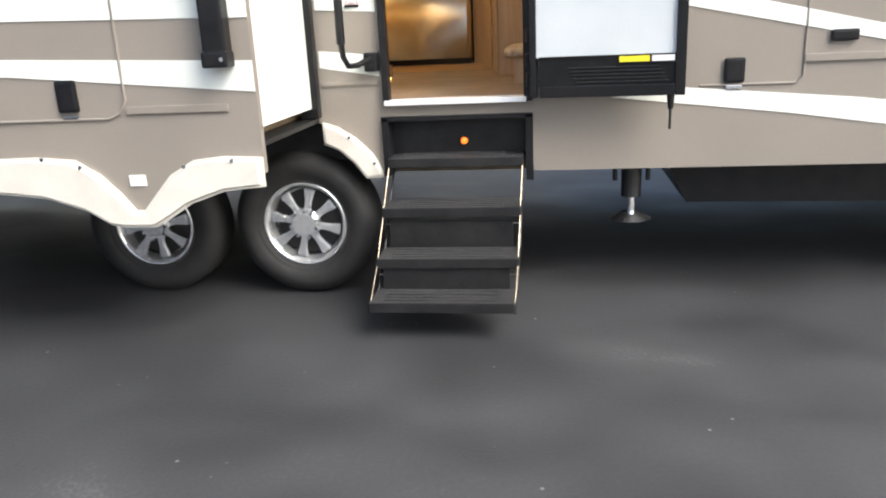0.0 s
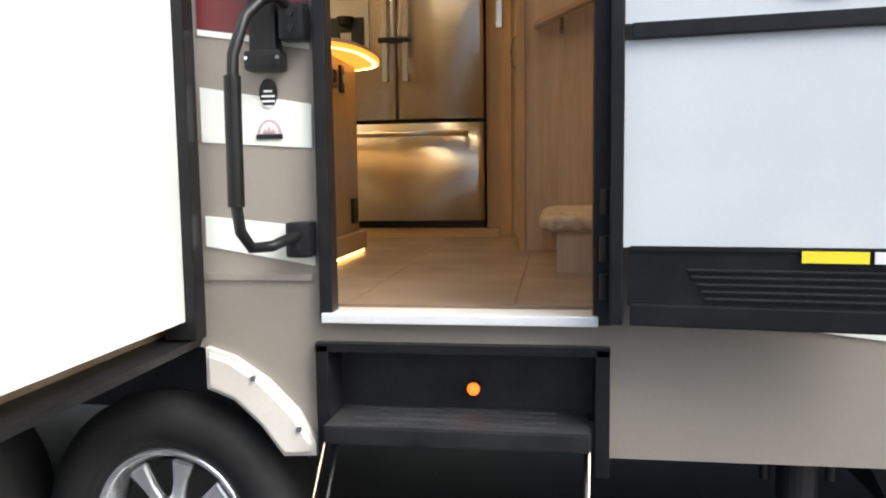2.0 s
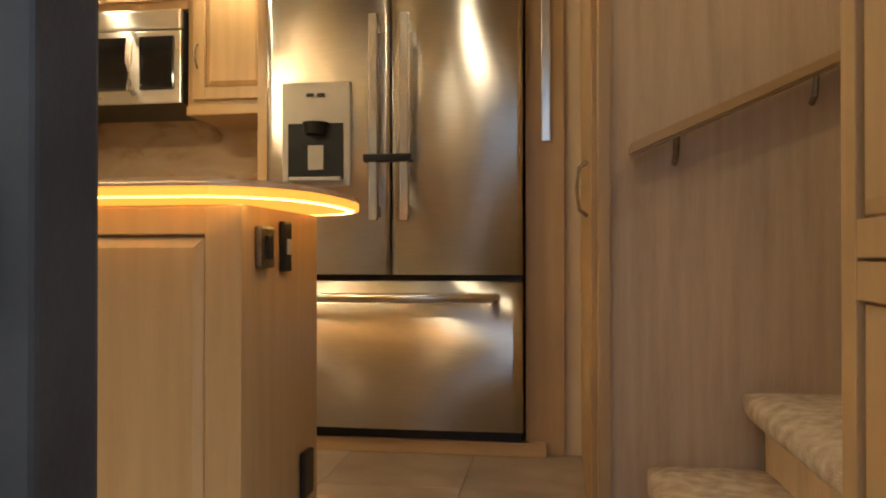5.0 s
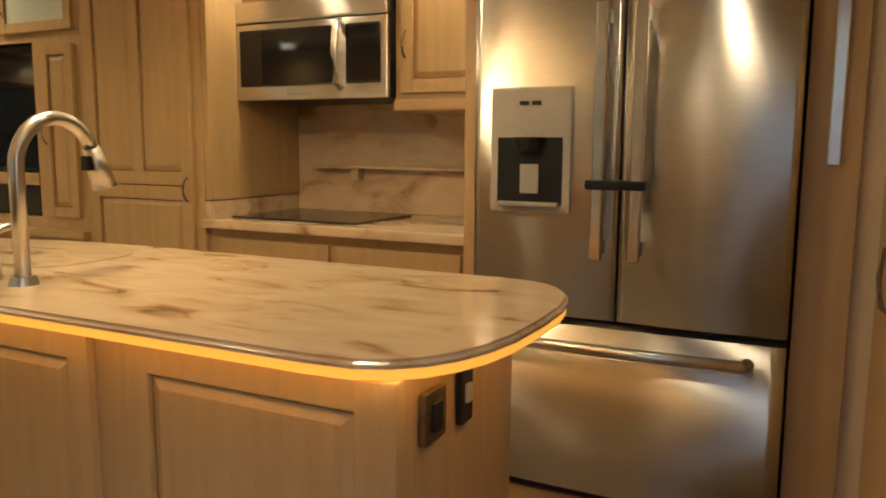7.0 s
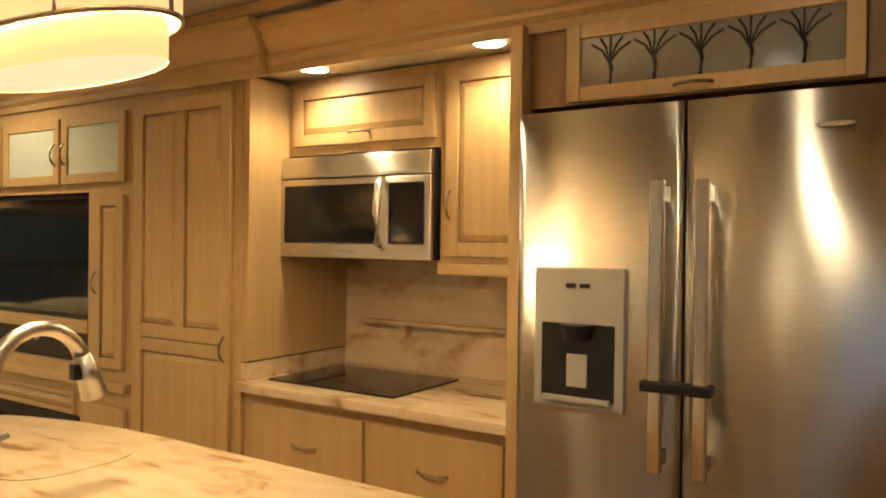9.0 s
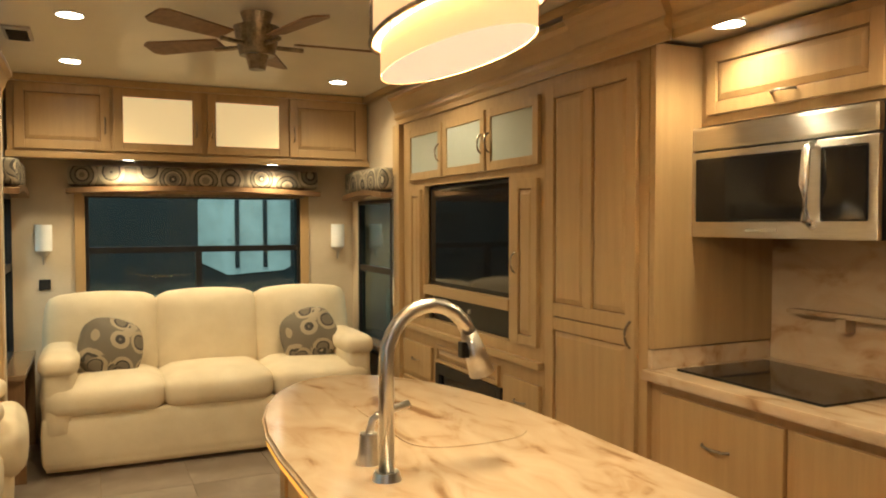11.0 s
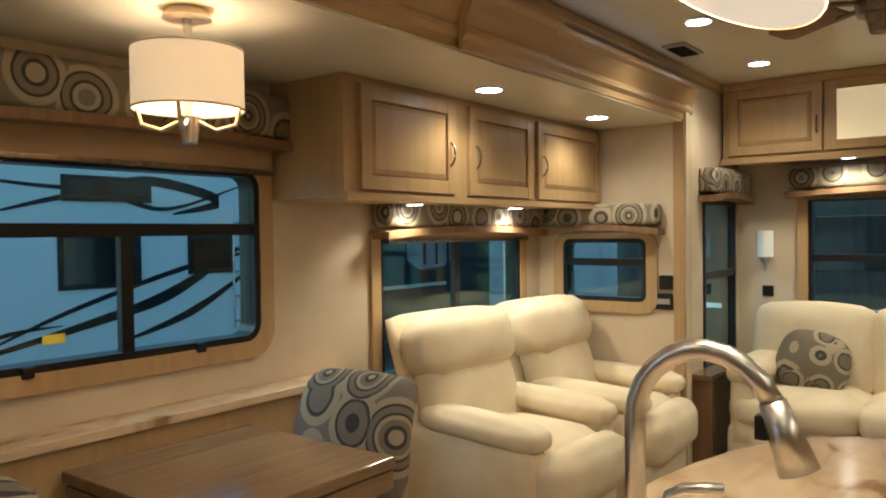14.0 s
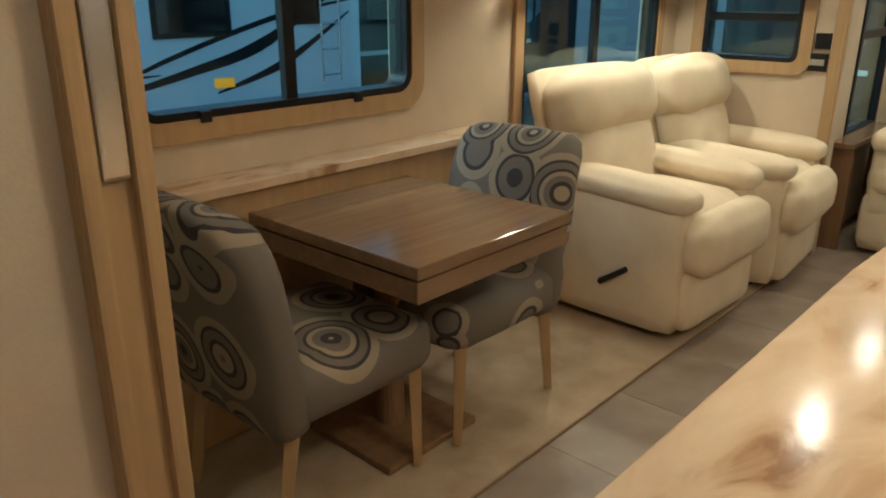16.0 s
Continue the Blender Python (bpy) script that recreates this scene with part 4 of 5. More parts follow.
def window(name, m, w, h, label, split=0.42, lower=2, trim=0.06, trim_m=None, bottom_trim=True, depth=0.06, round_=0.0):
    """Inner side faces -y; w wide, sill at z = 0. A black frame, an upper light and a lower row of lights."""
    o = tagged(new(name), label, "window", kind="structure")
    o.matrix_basis = m
    bm = bmesh.new()
    f = 0.028
    if round_:
        ring(bm, (-w / 2, w / 2, 0, h), round_, (-w / 2 + f, w / 2 - f, f, h - f), round_ * 0.65, -0.014, depth + 0.02)
    for a in () if round_ else ((-w / 2, -w / 2 + f, 0, h), (w / 2 - f, w / 2, 0, h), (-w / 2 + f, w / 2 - f, 0, f), (-w / 2 + f, w / 2 - f, h - f, h)):
        box(bm, a[0], a[1], -0.012, depth + 0.02, a[2], a[3], 0.004)
    part("window_frame", bm, M_BLACK, o, "black aluminium window frame")
    zs = h * (1 - split)
    if split:
        part("rail", B(-w / 2 + f, w / 2 - f, -0.006, 0.03, zs - 0.022, zs + 0.022, bevel=0.003), M_BLACK, o)
        p = part("pane", B(-w / 2 + f, w / 2 - f, 0.012, 0.017, zs + 0.02, h - f), M_GLASS, o)
        p.visible_shadow = False
    else:
        zs = h
    step = (w - 2 * f) / lower
    for k in range(lower):
        xa = -w / 2 + f + k * step
        p = part("pane", B(xa, xa + step, 0.012, 0.017, f, zs - (0.02 if split else f)), M_GLASS, o)
        p.visible_shadow = False
        if k:
            part("mullion", B(xa - 0.022, xa + 0.022, -0.004, 0.03, f, zs - 0.02, bevel=0.003), M_BLACK, o)
    if trim and round_:
        bm = bmesh.new()
        t = trim
        ring(bm, (-w / 2 - t, w / 2 + t, -t, h + t * 0.5), round_ + t * 0.6, (-w / 2 + 0.004, w / 2 - 0.004, 0.004, h - 0.004), round_, -0.02, -0.001)
        part("surround", bm, trim_m or M_WOOD, o, "maple window surround")
    elif trim:
        bm = bmesh.new()
        t = trim
        box(bm, -w / 2 - t, -w / 2 + 0.004, -0.02, -0.001, -t, h, 0.006)
        box(bm, w / 2 - 0.004, w / 2 + t, -0.02, -0.001, -t, h, 0.006)
        if bottom_trim:
            box(bm, -w / 2, w / 2, -0.019, -0.001, -t, 0.004, 0.006)
        part("surround", bm, trim_m or M_WOOD, o, "maple window surround")
    return o


def valance(m, w, h, label, shade_drop=0.0, d=0.11, shade_w=None):
    """A padded cloth pelmet with a bowed wooden bottom rail and a roller shade under it; faces -y, bottom at z = 0."""
    v = thing("valance", m, label, "valance", "window valances")
    bm = bmesh.new()
    cushion(bm, (0, -d / 2, h / 2), (w, d, h), 0.018, 0.006, 5)
    part("pelmet", bm, M_VALANCE, v, "brown cloth with a circle pattern")
    us = [-1 + k / 8 for k in range(17)]
    hw = w / 2 + 0.015
    bm = P([(hw * u, 0.006 - 0.028 * u * u) for u in us] + [(hw * u, -0.028 - 0.028 * u * u) for u in us[::-1]], "y", -d - 0.012, -0.001)
    part("bottom_rail", bm, M_WOODD, v, "dark wooden bottom rail")
    if shade_drop:
        sw = shade_w or w * 0.9
        part("roller_shade", B(-sw / 2, sw / 2, -0.035, -0.028, -shade_drop, 0.0), M_SHADE_CLOTH, v, "tan roller shade pulled up")
        part("hem_bar", B(-sw / 2, sw / 2, -0.042, -0.022, -shade_drop - 0.018, -shade_drop, bevel=0.004), M_BRONZE, v)
    return v


window("window_1", pose(-2.1325, SY, 2.028, 0, 0, 180), 1.095, 0.662, "wide dinette window with black frame and maple surround", 0.345, 2, round_=0.07)
valance(pose(-2.13, SY, 2.81, 0, 0, 180), 1.38, 0.16, "brown circle-patterned valance over the dinette window", 0.12, 0.12, 1.2)
window("window_2", pose(-3.99, SY, 1.75, 0, 0, 180), 1.24, 0.69, "slide-out window behind the recliners", 0, 2)
valance(pose(-4.03, SY, 2.47, 0, 0, 180), 1.40, 0.13, "circle-patterned valance under the wall cabinets", 0.06, 0.11, 1.25)
window("window_3", pose(SX0, 3.335, 2.03, 0, 0, 90), 0.53, 0.37, "small slide-out end window with maple surround", 0.38, 1, round_=0.045)
valance(pose(SX0, 3.335, 2.47, 0, 0, 90), 0.70, 0.12, "small circle-patterned valance over the end window", 0.03, 0.10, 0.58)
window("window_4", pose(XR, 4.925, 1.90, 0, 0, 90), 1.47, 0.74, "wide rear window behind the sofa", 0.52, 2)
valance(pose(XR, 4.93, 2.69, 0, 0, 90), 1.66, 0.13, "circle-patterned valance over the rear window", 0.05, 0.14, 1.5)
window("window_5", pose(-5.5, YN, 1.50, 0, 0, 0), 0.70, 1.10, "tall narrow side window with black frame", 0.45, 1, 0)
window("window_6", pose(-5.615, YI + 0.02, 1.60, 0, 0, 180), 0.63, 1.02, "tall narrow side window with black frame", 0.45, 1, 0)
valance(pose(-5.5, YN, 2.66, 0, 0, 0), 0.80, 0.15, "short valance over the side window", 0.0, 0.10)
valance(pose(-5.6, YI + 0.02, 2.66, 0, 0, 180), 0.75, 0.15, "short valance over the side window", 0.0, 0.10)
for x in (-1.8, -2.4):
    tagged(part("window_latch", B(x - 0.018, x + 0.018, SY, SY + 0.03, 2.02, 2.055, bevel=0.006), M_BLACK), "small black window latch on the surround", "latch")
tagged(part("window_tag", B(-1.93, -1.86, SY - 0.012, SY - 0.0105, 2.11, 2.14), M_YELLOW), "small yellow tag on the window", "tag")

# ---- slide-out cornices ----
PROF = [(0, 0), (0.012, 0), (0.012, 0.03), (0.03, 0.045), (0.03, 0.06), (0.022, 0.075), (0.04, 0.11), (0.055, 0.15), (0.075, 0.165), (0.075, 0.185), (0, 0.185)]


def cornice(name, y, z, x0, x1, sign, blocks):
    o = setting(name, P([(y + sign * u, z + v) for u, v in PROF], "x", x0, x1), M_WOODX, "moulded maple cornice with carved blocks", "cornice")
    for xa, xb in blocks:
        bm = P([(y + sign * (u * 1.15 + 0.03), z - 0.012 + v * 1.1) for u, v in PROF], "x", xa, xb)
        part("block", bm, M_WOODX, o)
    return o


cornice("cornice_south", YI + 0.055, SC + 0.01, SX0 - 0.1, SX1 + 0.06, 1, [(-3.3, -2.75)])
cornice("cornice_north", YN - 0.012, 3.07, -5.02, -0.24, -1, [(-2.95, -2.42)])
for x, y, hw, z0 in ((SX0 - 0.045, YI + 0.04, 0.055, 1.95), (-1.118, YI + 0.04, 0.06, 2.115)):
    post = setting("slide_post", B(x - hw, x + hw, y - 0.03, y + 0.012, FL, SC + 0.02, bevel=0.006), M_WOOD, "maple post at the slide-out opening", "trim")
    part("edge_bead", B(x - hw, x - hw + 0.032, y + 0.010, y + 0.032, FL, SC + 0.02, bevel=0.008), M_WOOD, post)
    part("edge_bead", B(x + hw - 0.032, x + hw, y + 0.010, y + 0.032, FL, SC + 0.02, bevel=0.008), M_WOOD, post)
    part("chrome_strip", B(x - 0.022, x + 0.022, y + 0.010, y + 0.026, z0, 2.85, bevel=0.006), M_CHROME, post, "bright reflective strip")
setting("slide_post_kitchen", B(-5.04, -4.93, YN - 0.045, YN - 0.002, FL, 3.07, bevel=0.006), M_WOOD, "maple post at the kitchen slide-out", "trim")
part("chrome_strip", B(-5.01, -4.98, YN - 0.06, YN - 0.045, 1.9, 2.75), M_CHROME, bpy.data.objects["slide_post_kitchen"], "bright reflective strip")

# ---- north slide-out shell ----
NB = 6.68
setting("wall_kitchen_back", B(-5.06, -0.24, NB, NB + 0.06, 0.9, 3.3), M_WALL, "beige back wall of the kitchen slide-out", "wall")
bm = bmesh.new()
box(bm, -5.06, -5.0, YNO, NB, 0.9, 3.3)
box(bm, -0.30, -0.24, YNO, NB, 0.9, 3.3)
setting("wall_kitchen_ends", bm, M_WALL, "end walls of the kitchen slide-out", "wall")
setting("ceiling_kitchen_slide", B(-5.0, -0.30, YN - 0.01, NB, 3.10, 3.2), M_CEIL, "cream soffit of the kitchen slide-out", "ceiling")
setting("floor_kitchen_slide", B(-5.0, -0.30, YN - 0.01, NB, 0.95, FL + 0.03), M_WOODD, "floor of the kitchen slide-out", "floor")
KY = 6.06      # cabinet faces of the kitchen slide-out


def carcass(name, x0, x1, z0, z1, y0, y1, label, category="cabinet", group="kitchen cabinets"):
    c = thing(name, pose(0, 0, 0), label, category, group)
    part("body", B(x0, x1, y0, y1, z0, z1, bevel=0.002), M_WOOD, c)
    return c


# pantry
pn = carcass("pantry_cabinet", -3.26, -2.57, FL + 0.03, 3.07, KY, NB, "tall maple pantry with a panelled door", "cabinet")
door_front(pn, -3.22, -2.62, FL + 0.1, 3.03, KY, panels=[(FL + 0.1, 2.03, 1), (2.035, 3.03, 2)], handle=(-2.645, 2.02))

# entertainment wall
tvc = thing("entertainment_cabinet", pose(0, 0, 0), "maple entertainment wall with glass doors and drawers", "cabinet")
bm = bmesh.new()
holed(bm, "x", KY, KY + 0.03, -4.93, -3.26, 1.70, 3.07, [(-4.60, -3.58, 1.86, 2.66)])
holed(bm, "x", KY, KY + 0.03, -4.93, -3.26, FL + 0.03, 1.70, [(-4.42, -3.64, FL + 0.08, 1.62)])
part("face_frame", bm, M_WOOD, tvc)
part("back", B(-4.93, -3.26, KY + 0.30, KY + 0.32, FL + 0.03, 3.07), M_BLACK, tvc)
part("shelf", B(-4.60, -3.58, KY - 0.006, KY + 0.30, 2.01, 2.065, bevel=0.003), M_WOODX, tvc)
part("ledge", B(-4.93, -3.26, KY - 0.035, KY, 1.775, 1.81, bevel=0.006), M_WOODX, tvc)
part("niche_floor", B(-4.60, -3.58, KY + 0.031, KY + 0.3, 1.84, 1.86), M_WOODX, tvc)
xs = [-4.83, -4.31, -3.79, -3.28]
for i in range(3):
    door_front(tvc, xs[i] + 0.012, xs[i + 1] - 0.012, 2.70, 3.01, KY, pane=M_FROST, handle=((xs[i + 1] - 0.04) if i < 2 else xs[i] + 0.04, 2.84), rail=0.045)
door_front(tvc, -4.80, -4.63, 1.87, 2.64, KY, "side_panel", rail=0.04)
door_front(tvc, -3.51, -3.30, 1.87, 2.64, KY, "side_panel", rail=0.045, handle=(-3.49, 2.25))
for z0, z1 in ((1.50, 1.70), (1.27, 1.47), (1.06, 1.24)):
    for xa, xb in ((-4.90, -4.47), (-3.60, -3.28)):
        d = part("drawer", B(xa, xb, KY - 0.02, KY, z0, z1, bevel=0.006), M_WOOD, tvc)
        pull(d, (xa + xb) / 2, (z0 + z1) / 2, KY - 0.02, False)
door_front(tvc, -4.40, -3.66, 1.63, 1.73, KY, "drawer", rail=0.02)
tv = thing("television", pose(-4.09, KY + 0.04, 2.065), "black flat television in the entertainment wall", "television")
part("bezel", B(-0.505, 0.505, 0, 0.05, 0.0, 0.59, bevel=0.006), M_BLACK, tv)
part("screen", B(-0.485, 0.485, -0.006, 0.002, 0.025, 0.57), M_DARKGLASS, tv, "dark glossy screen")
sb = thing("stereo", pose(-4.09, KY + 0.05, 1.86), "black stereo unit in the niche", "stereo")
part("body", B(-0.49, 0.49, 0, 0.2, 0.0, 0.145, bevel=0.006), M_BLACK, sb)
part("knob", C((0.0, -0.01, 0.09), (0.0, 0.0, 0.09), 0.012), M_NICKEL, sb)
fp = thing("electric_fireplace", pose(-4.03, KY, FL + 0.08), "black glass-fronted electric fireplace, unlit", "fireplace")
for a in ((-0.39, -0.34, 0, 0.52), (0.34, 0.39, 0, 0.52), (-0.34, 0.34, 0.46, 0.52), (-0.34, 0.34, 0, 0.06)):
    part("frame", B(a[0], a[1], -0.012, 0.03, a[2], a[3], bevel=0.004), M_BLACK, fp)
part("glass", B(-0.34, 0.34, 0.005, 0.01, 0.06, 0.46), M_DARKGLASS, fp)
part("firebox", B(-0.36, 0.36, 0.02, 0.22, 0.02, 0.5), M_BLACK, fp)

# hob side
bc = carcass("base_cabinet", -2.57, -1.385, FL + 0.03, 1.865, KY + 0.02, NB - 0.03, "maple base cabinet with drawers below the hob")
for xa, xb in ((-2.50, -1.97), (-1.93, -1.42)):
    for z0, z1 in ((1.57, 1.83), (1.30, 1.54), (1.06, 1.27)):
        d = part("drawer", B(xa, xb, KY, KY + 0.02, z0, z1, bevel=0.007), M_WOOD, bc)
        pull(d, (xa + xb) / 2, (z0 + z1) / 2, KY, False, 0.12)
ct = thing("kitchen_counter", pose(0, 0, 0), "cream and brown marbled kitchen counter", "counter")
part("slab", B(-2.57, -1.36, KY - 0.03, NB, 1.868, 1.905, bevel=0.008), M_STONE, ct)
part("side_upstand", B(-2.57, -2.545, KY + 0.0, NB, 1.905, 1.975, bevel=0.004), M_STONE, ct)
part("backsplash", B(-2.545, -1.36, NB - 0.03, NB - 0.002, 1.906, 2.42), M_STONE, ct)
part("ledge", B(-2.42, -1.40, NB - 0.09, NB - 0.03, 2.10, 2.115, bevel=0.003), M_STONE, ct, "narrow marbled spice ledge")
for x in (-2.2, -1.55):
    part("bracket", B(x - 0.02, x + 0.02, NB - 0.08, NB - 0.03, 2.05, 2.10, bevel=0.004), M_STONE, ct)
hob = thing("cooktop", pose(0, 0, 1.905), "black glass cooktop set in the counter", "cooktop")
part("glass", B(-2.49, -1.885, KY + 0.066, NB - 0.12, 0.0, 0.008, bevel=0.003), M_DARKGLASS, hob)
part("side_panel", B(-2.569, -2.54, KY + 0.004, NB, 1.98, 3.08), M_WOOD, pn)
uc = carcass("wall_cabinet", -2.54, -1.80, 2.79, 3.09, 6.28, NB, "maple wall cabinet above the microwave")
door_front(uc, -2.50, -1.82, 2.825, 3.055, 6.28, handle=(-2.16, 2.865, False), rail=0.045)
uc2 = carcass("wall_cabinet", -1.80, -1.385, 2.335, 3.09, 6.28, NB, "tall maple wall cabinet beside the refrigerator")
door_front(uc2, -1.77, -1.42, 2.40, 3.06, 6.28, handle=(-1.75, 2.58), rail=0.05)
part("lower_rail", B(-1.80, -1.385, 6.262, 6.28, 2.335, 2.375, bevel=0.005), M_WOODX, uc2)

mw = thing("microwave", pose(0, 0, 0), "stainless over-the-range microwave with a black window", "microwave")
X0, X1, MY, Z0, Z1 = -2.54, -1.81, 6.235, 2.385, 2.78
part("case", B(X0, X1, MY + 0.02, NB, Z0, Z1, bevel=0.004), M_BLACK, mw)
part("vent_grille", B(X0, X1, MY, MY + 0.03, Z1 - 0.085, Z1, bevel=0.012), M_STEEL, mw, "stainless vent cover")
part("door_frame", B(X0, X1, MY, MY + 0.02, Z0, Z1 - 0.09, bevel=0.006), M_STEEL, mw, "stainless door")
part("window", B(X0 + 0.025, X1 - 0.235, MY - 0.004, MY + 0.004, Z0 + 0.055, Z1 - 0.115, bevel=0.008), M_DARKGLASS, mw)
part("control_panel", B(X1 - 0.185, X1 - 0.03, MY - 0.004, MY + 0.004, Z0 + 0.055, Z1 - 0.115, bevel=0.008), M_DARKGLASS, mw)
part("door_handle", T([(X1 - 0.21, MY - 0.002, Z0 + 0.04), (X1 - 0.21, MY - 0.035, Z0 + 0.06), (X1 - 0.21, MY - 0.045, (Z0 + Z1) / 2 - 0.03), (X1 - 0.21, MY - 0.035, Z1 - 0.12), (X1 - 0.21, MY - 0.002, Z1 - 0.1)], 0.014, 12), M_CHROME, mw, "chrome bar handle", smooth=True)
part("badge", B(-2.28, -2.16, MY - 0.004, MY, Z0 + 0.02, Z0 + 0.032), M_GREY, mw)

# refrigerator
FX0, FX1, FY, FB, FT, FS = -1.335, -0.383, 5.985, 1.115, 2.82, 1.665
fr = thing("refrigerator", pose(0, 0, 0), "stainless french-door refrigerator with bottom freezer and dispenser", "refrigerator")
part("cabinet", B(FX0 + 0.005, FX1 - 0.005, FY + 0.07, NB - 0.02, FB - 0.04, FT), M_BLACK, fr)
part("base_grille", B(FX0 + 0.01, FX1 - 0.01, FY + 0.05, FY + 0.08, FB - 0.055, FB - 0.005), M_BLACK, fr)


def bowed(x0, x1, z0, z1, y, bow=0.009, n=24):
    """A door skin that bows gently outward across its width."""
    out = [(x0 + (x1 - x0) * k / n, y - bow * (1 - (2 * k / n - 1) ** 2)) for k in range(n + 1)]
    bm = bmesh.new()
    prism(bm, [(x0, y + 0.06)] + out + [(x1, y + 0.06)], "z", z0, z1)
    for f in bm.faces:
        f.smooth = abs(f.normal.y) > 0.9
    return bm


MID = (FX0 + FX1) / 2 - 0.003
part("left_door", bowed(FX0, MID - 0.004, FS + 0.012, FT, FY), M_STEEL, fr)
rd = part("right_door", bowed(MID + 0.004, FX1, FS + 0.012, FT, FY), M_STEEL, fr)
part("emblem", P([(-0.52 + 0.042 * math.cos(a), 2.735 + 0.006 * math.sin(a)) for a in (2 * math.pi * k / 20 for k in range(20))], "y", FY - 0.012, FY - 0.008), M_GREY, rd, "small grey maker's emblem")
fd = part("freezer_drawer", bowed(FX0, FX1, FB, FS - 0.012, FY), M_STEEL, fr)
for x in (-0.912, -0.80):
    bm = bmesh.new()
    box(bm, x - 0.017, x + 0.017, FY - 0.082, FY - 0.056, 1.87, 2.615, 0.009, 3)
    for z in (1.905, 2.58):
        box(bm, x - 0.012, x + 0.012, FY - 0.06, FY + 0.002, z - 0.02, z + 0.02, 0.004)
    part("door_handle", bm, M_NICKEL, fr, "long brushed bar handle")
part("drawer_handle", T([(-1.27, FY - 0.008, 1.595), (-1.26, FY - 0.05, 1.595), (-0.87, FY - 0.06, 1.595), (-0.49, FY - 0.05, 1.595), (-0.48, FY - 0.008, 1.595)], 0.018, 14), M_NICKEL, fr, "long brushed bar handle", smooth=True)
part("travel_lock", B(-0.945, -0.768, FY - 0.096, FY - 0.046, 2.08, 2.108, bevel=0.008), M_BLACK, fr, "black strap that locks the doors")
dp = part("dispenser", B(-1.268, -1.008, FY - 0.03, FY + 0.02, 2.0, 2.385, bevel=0.008), M_GREY, fr, "grey water and ice dispenser")
part("recess", B(-1.243, -1.033, FY - 0.034, FY - 0.029, 2.025, 2.232, bevel=0.003), M_BLACK, dp)
part("spout", C((-1.135, FY - 0.04, 2.19), (-1.135, FY - 0.04, 2.232), 0.036, 0.048), M_BLACK, dp)
part("paddle", B(-1.165, -1.105, FY - 0.042, FY - 0.034, 2.06, 2.15, bevel=0.004), M_GREY, dp)
part("drip_tray", B(-1.235, -1.04, FY - 0.05, FY - 0.033, 2.02, 2.034, bevel=0.003), M_GREY, dp)
for x in (-1.172, -1.132):
    part("button", B(x, x + 0.028, FY - 0.035, FY - 0.03, 2.33, 2.342), M_BLACK, dp)
fs = thing("refrigerator_surround", pose(0, 0, 0), "maple refrigerator surround with a glass-fronted top cabinet", "cabinet")
part("left_panel", B(-1.385, -1.345, KY - 0.05, NB, FL + 0.03, 3.09, bevel=0.003), M_WOOD, fs)
part("right_panel", B(-0.375, -0.235, KY - 0.01, YN + 0.04, FL, 3.09, bevel=0.003), M_WOOD, fs)
strip = part("chrome_strip", B(-0.318, -0.283, KY - 0.024, KY - 0.01, 2.16, 2.93, bevel=0.005), M_CHROME, fs, "bright reflective vertical strip")
part("base_board", B(-1.38, -0.30, KY - 0.04, KY + 0.0, FL, FL + 0.05, bevel=0.004), M_WOODX, fs)
part("top_box", B(-1.345, -0.376, KY + 0.002, NB, FT + 0.03, 3.09), M_WOODD, fs)
gd = door_front(fs, -1.22, -0.465, FT + 0.035, 3.075, KY, pane=M_SMOKE, rail=0.042, handle=(-0.86, FT + 0.055, False))
for k in range(5):
    xo, zo, yo = -1.09 + 0.123 * k, FT + 0.077, KY - 0.0135
    bm = bmesh.new()
    tube(bm, [(xo, yo, zo), (xo + 0.004, yo, zo + 0.045), (xo - 0.004, yo, zo + 0.075)], 0.0055, 6)
    for dx, dz in ((-0.055, 0.115), (-0.03, 0.13), (0.0, 0.135), (0.035, 0.13), (0.058, 0.112)):
        tube(bm, [(xo - 0.003, yo, zo + 0.06), (xo + dx * 0.45, yo, zo + 0.06 + (dz - 0.06) * 0.65), (xo + dx, yo, zo + dz)], 0.003, 5)
    part("tree_motif", bm, M_BLACK, gd, "etched tree motif")
setting("door_hall", B(-0.175, -0.145, 5.34, YN, FL + 0.01, CEIL - 0.05, bevel=0.004), M_WOOD, "maple bathroom door edge-on to the hall", "door")
part("handle", T([(-0.176, 5.5, 1.86), (-0.20, 5.5, 1.88), (-0.208, 5.5, 1.94), (-0.20, 5.5, 2.0), (-0.176, 5.5, 2.02)], 0.006, 8), M_BRONZE, bpy.data.objects["door_hall"], "antique pull")

# ---- stair hall ----
setting("stair_wall", B(-0.13, 1.55, 5.26, 5.32, FL, CEIL), M_PANEL, "pale wood-print panel beside the stairs", "wall")
setting("stair_wall_edge", B(-0.16, -0.13, 5.245, 5.335, FL, CEIL - 0.02, bevel=0.003), M_WOOD, "maple edge of the stair wall", "trim")
rl = thing("handrail", pose(0, 0, 0), "sloping maple handrail on bronze brackets", "handrail")
bm = bmesh.new()
prism(bm, [(-0.09, 1.99), (-0.09, 2.025), (1.4, 2.67), (1.4, 2.635)], "y", 5.20, 5.245)
bmesh.ops.bevel(bm, geom=bm.edges[:], offset=0.008, segments=2, affect="EDGES")
part("rail", bm, M_WOODX, rl)
for x in (0.03, 0.36, 0.8):
    z = 1.99 + (x + 0.09) * 0.433
    part("bracket", T([(x, 5.26, z - 0.06), (x, 5.235, z - 0.045), (x, 5.222, z + 0.002)], 0.008, 8), M_BRONZE, rl)
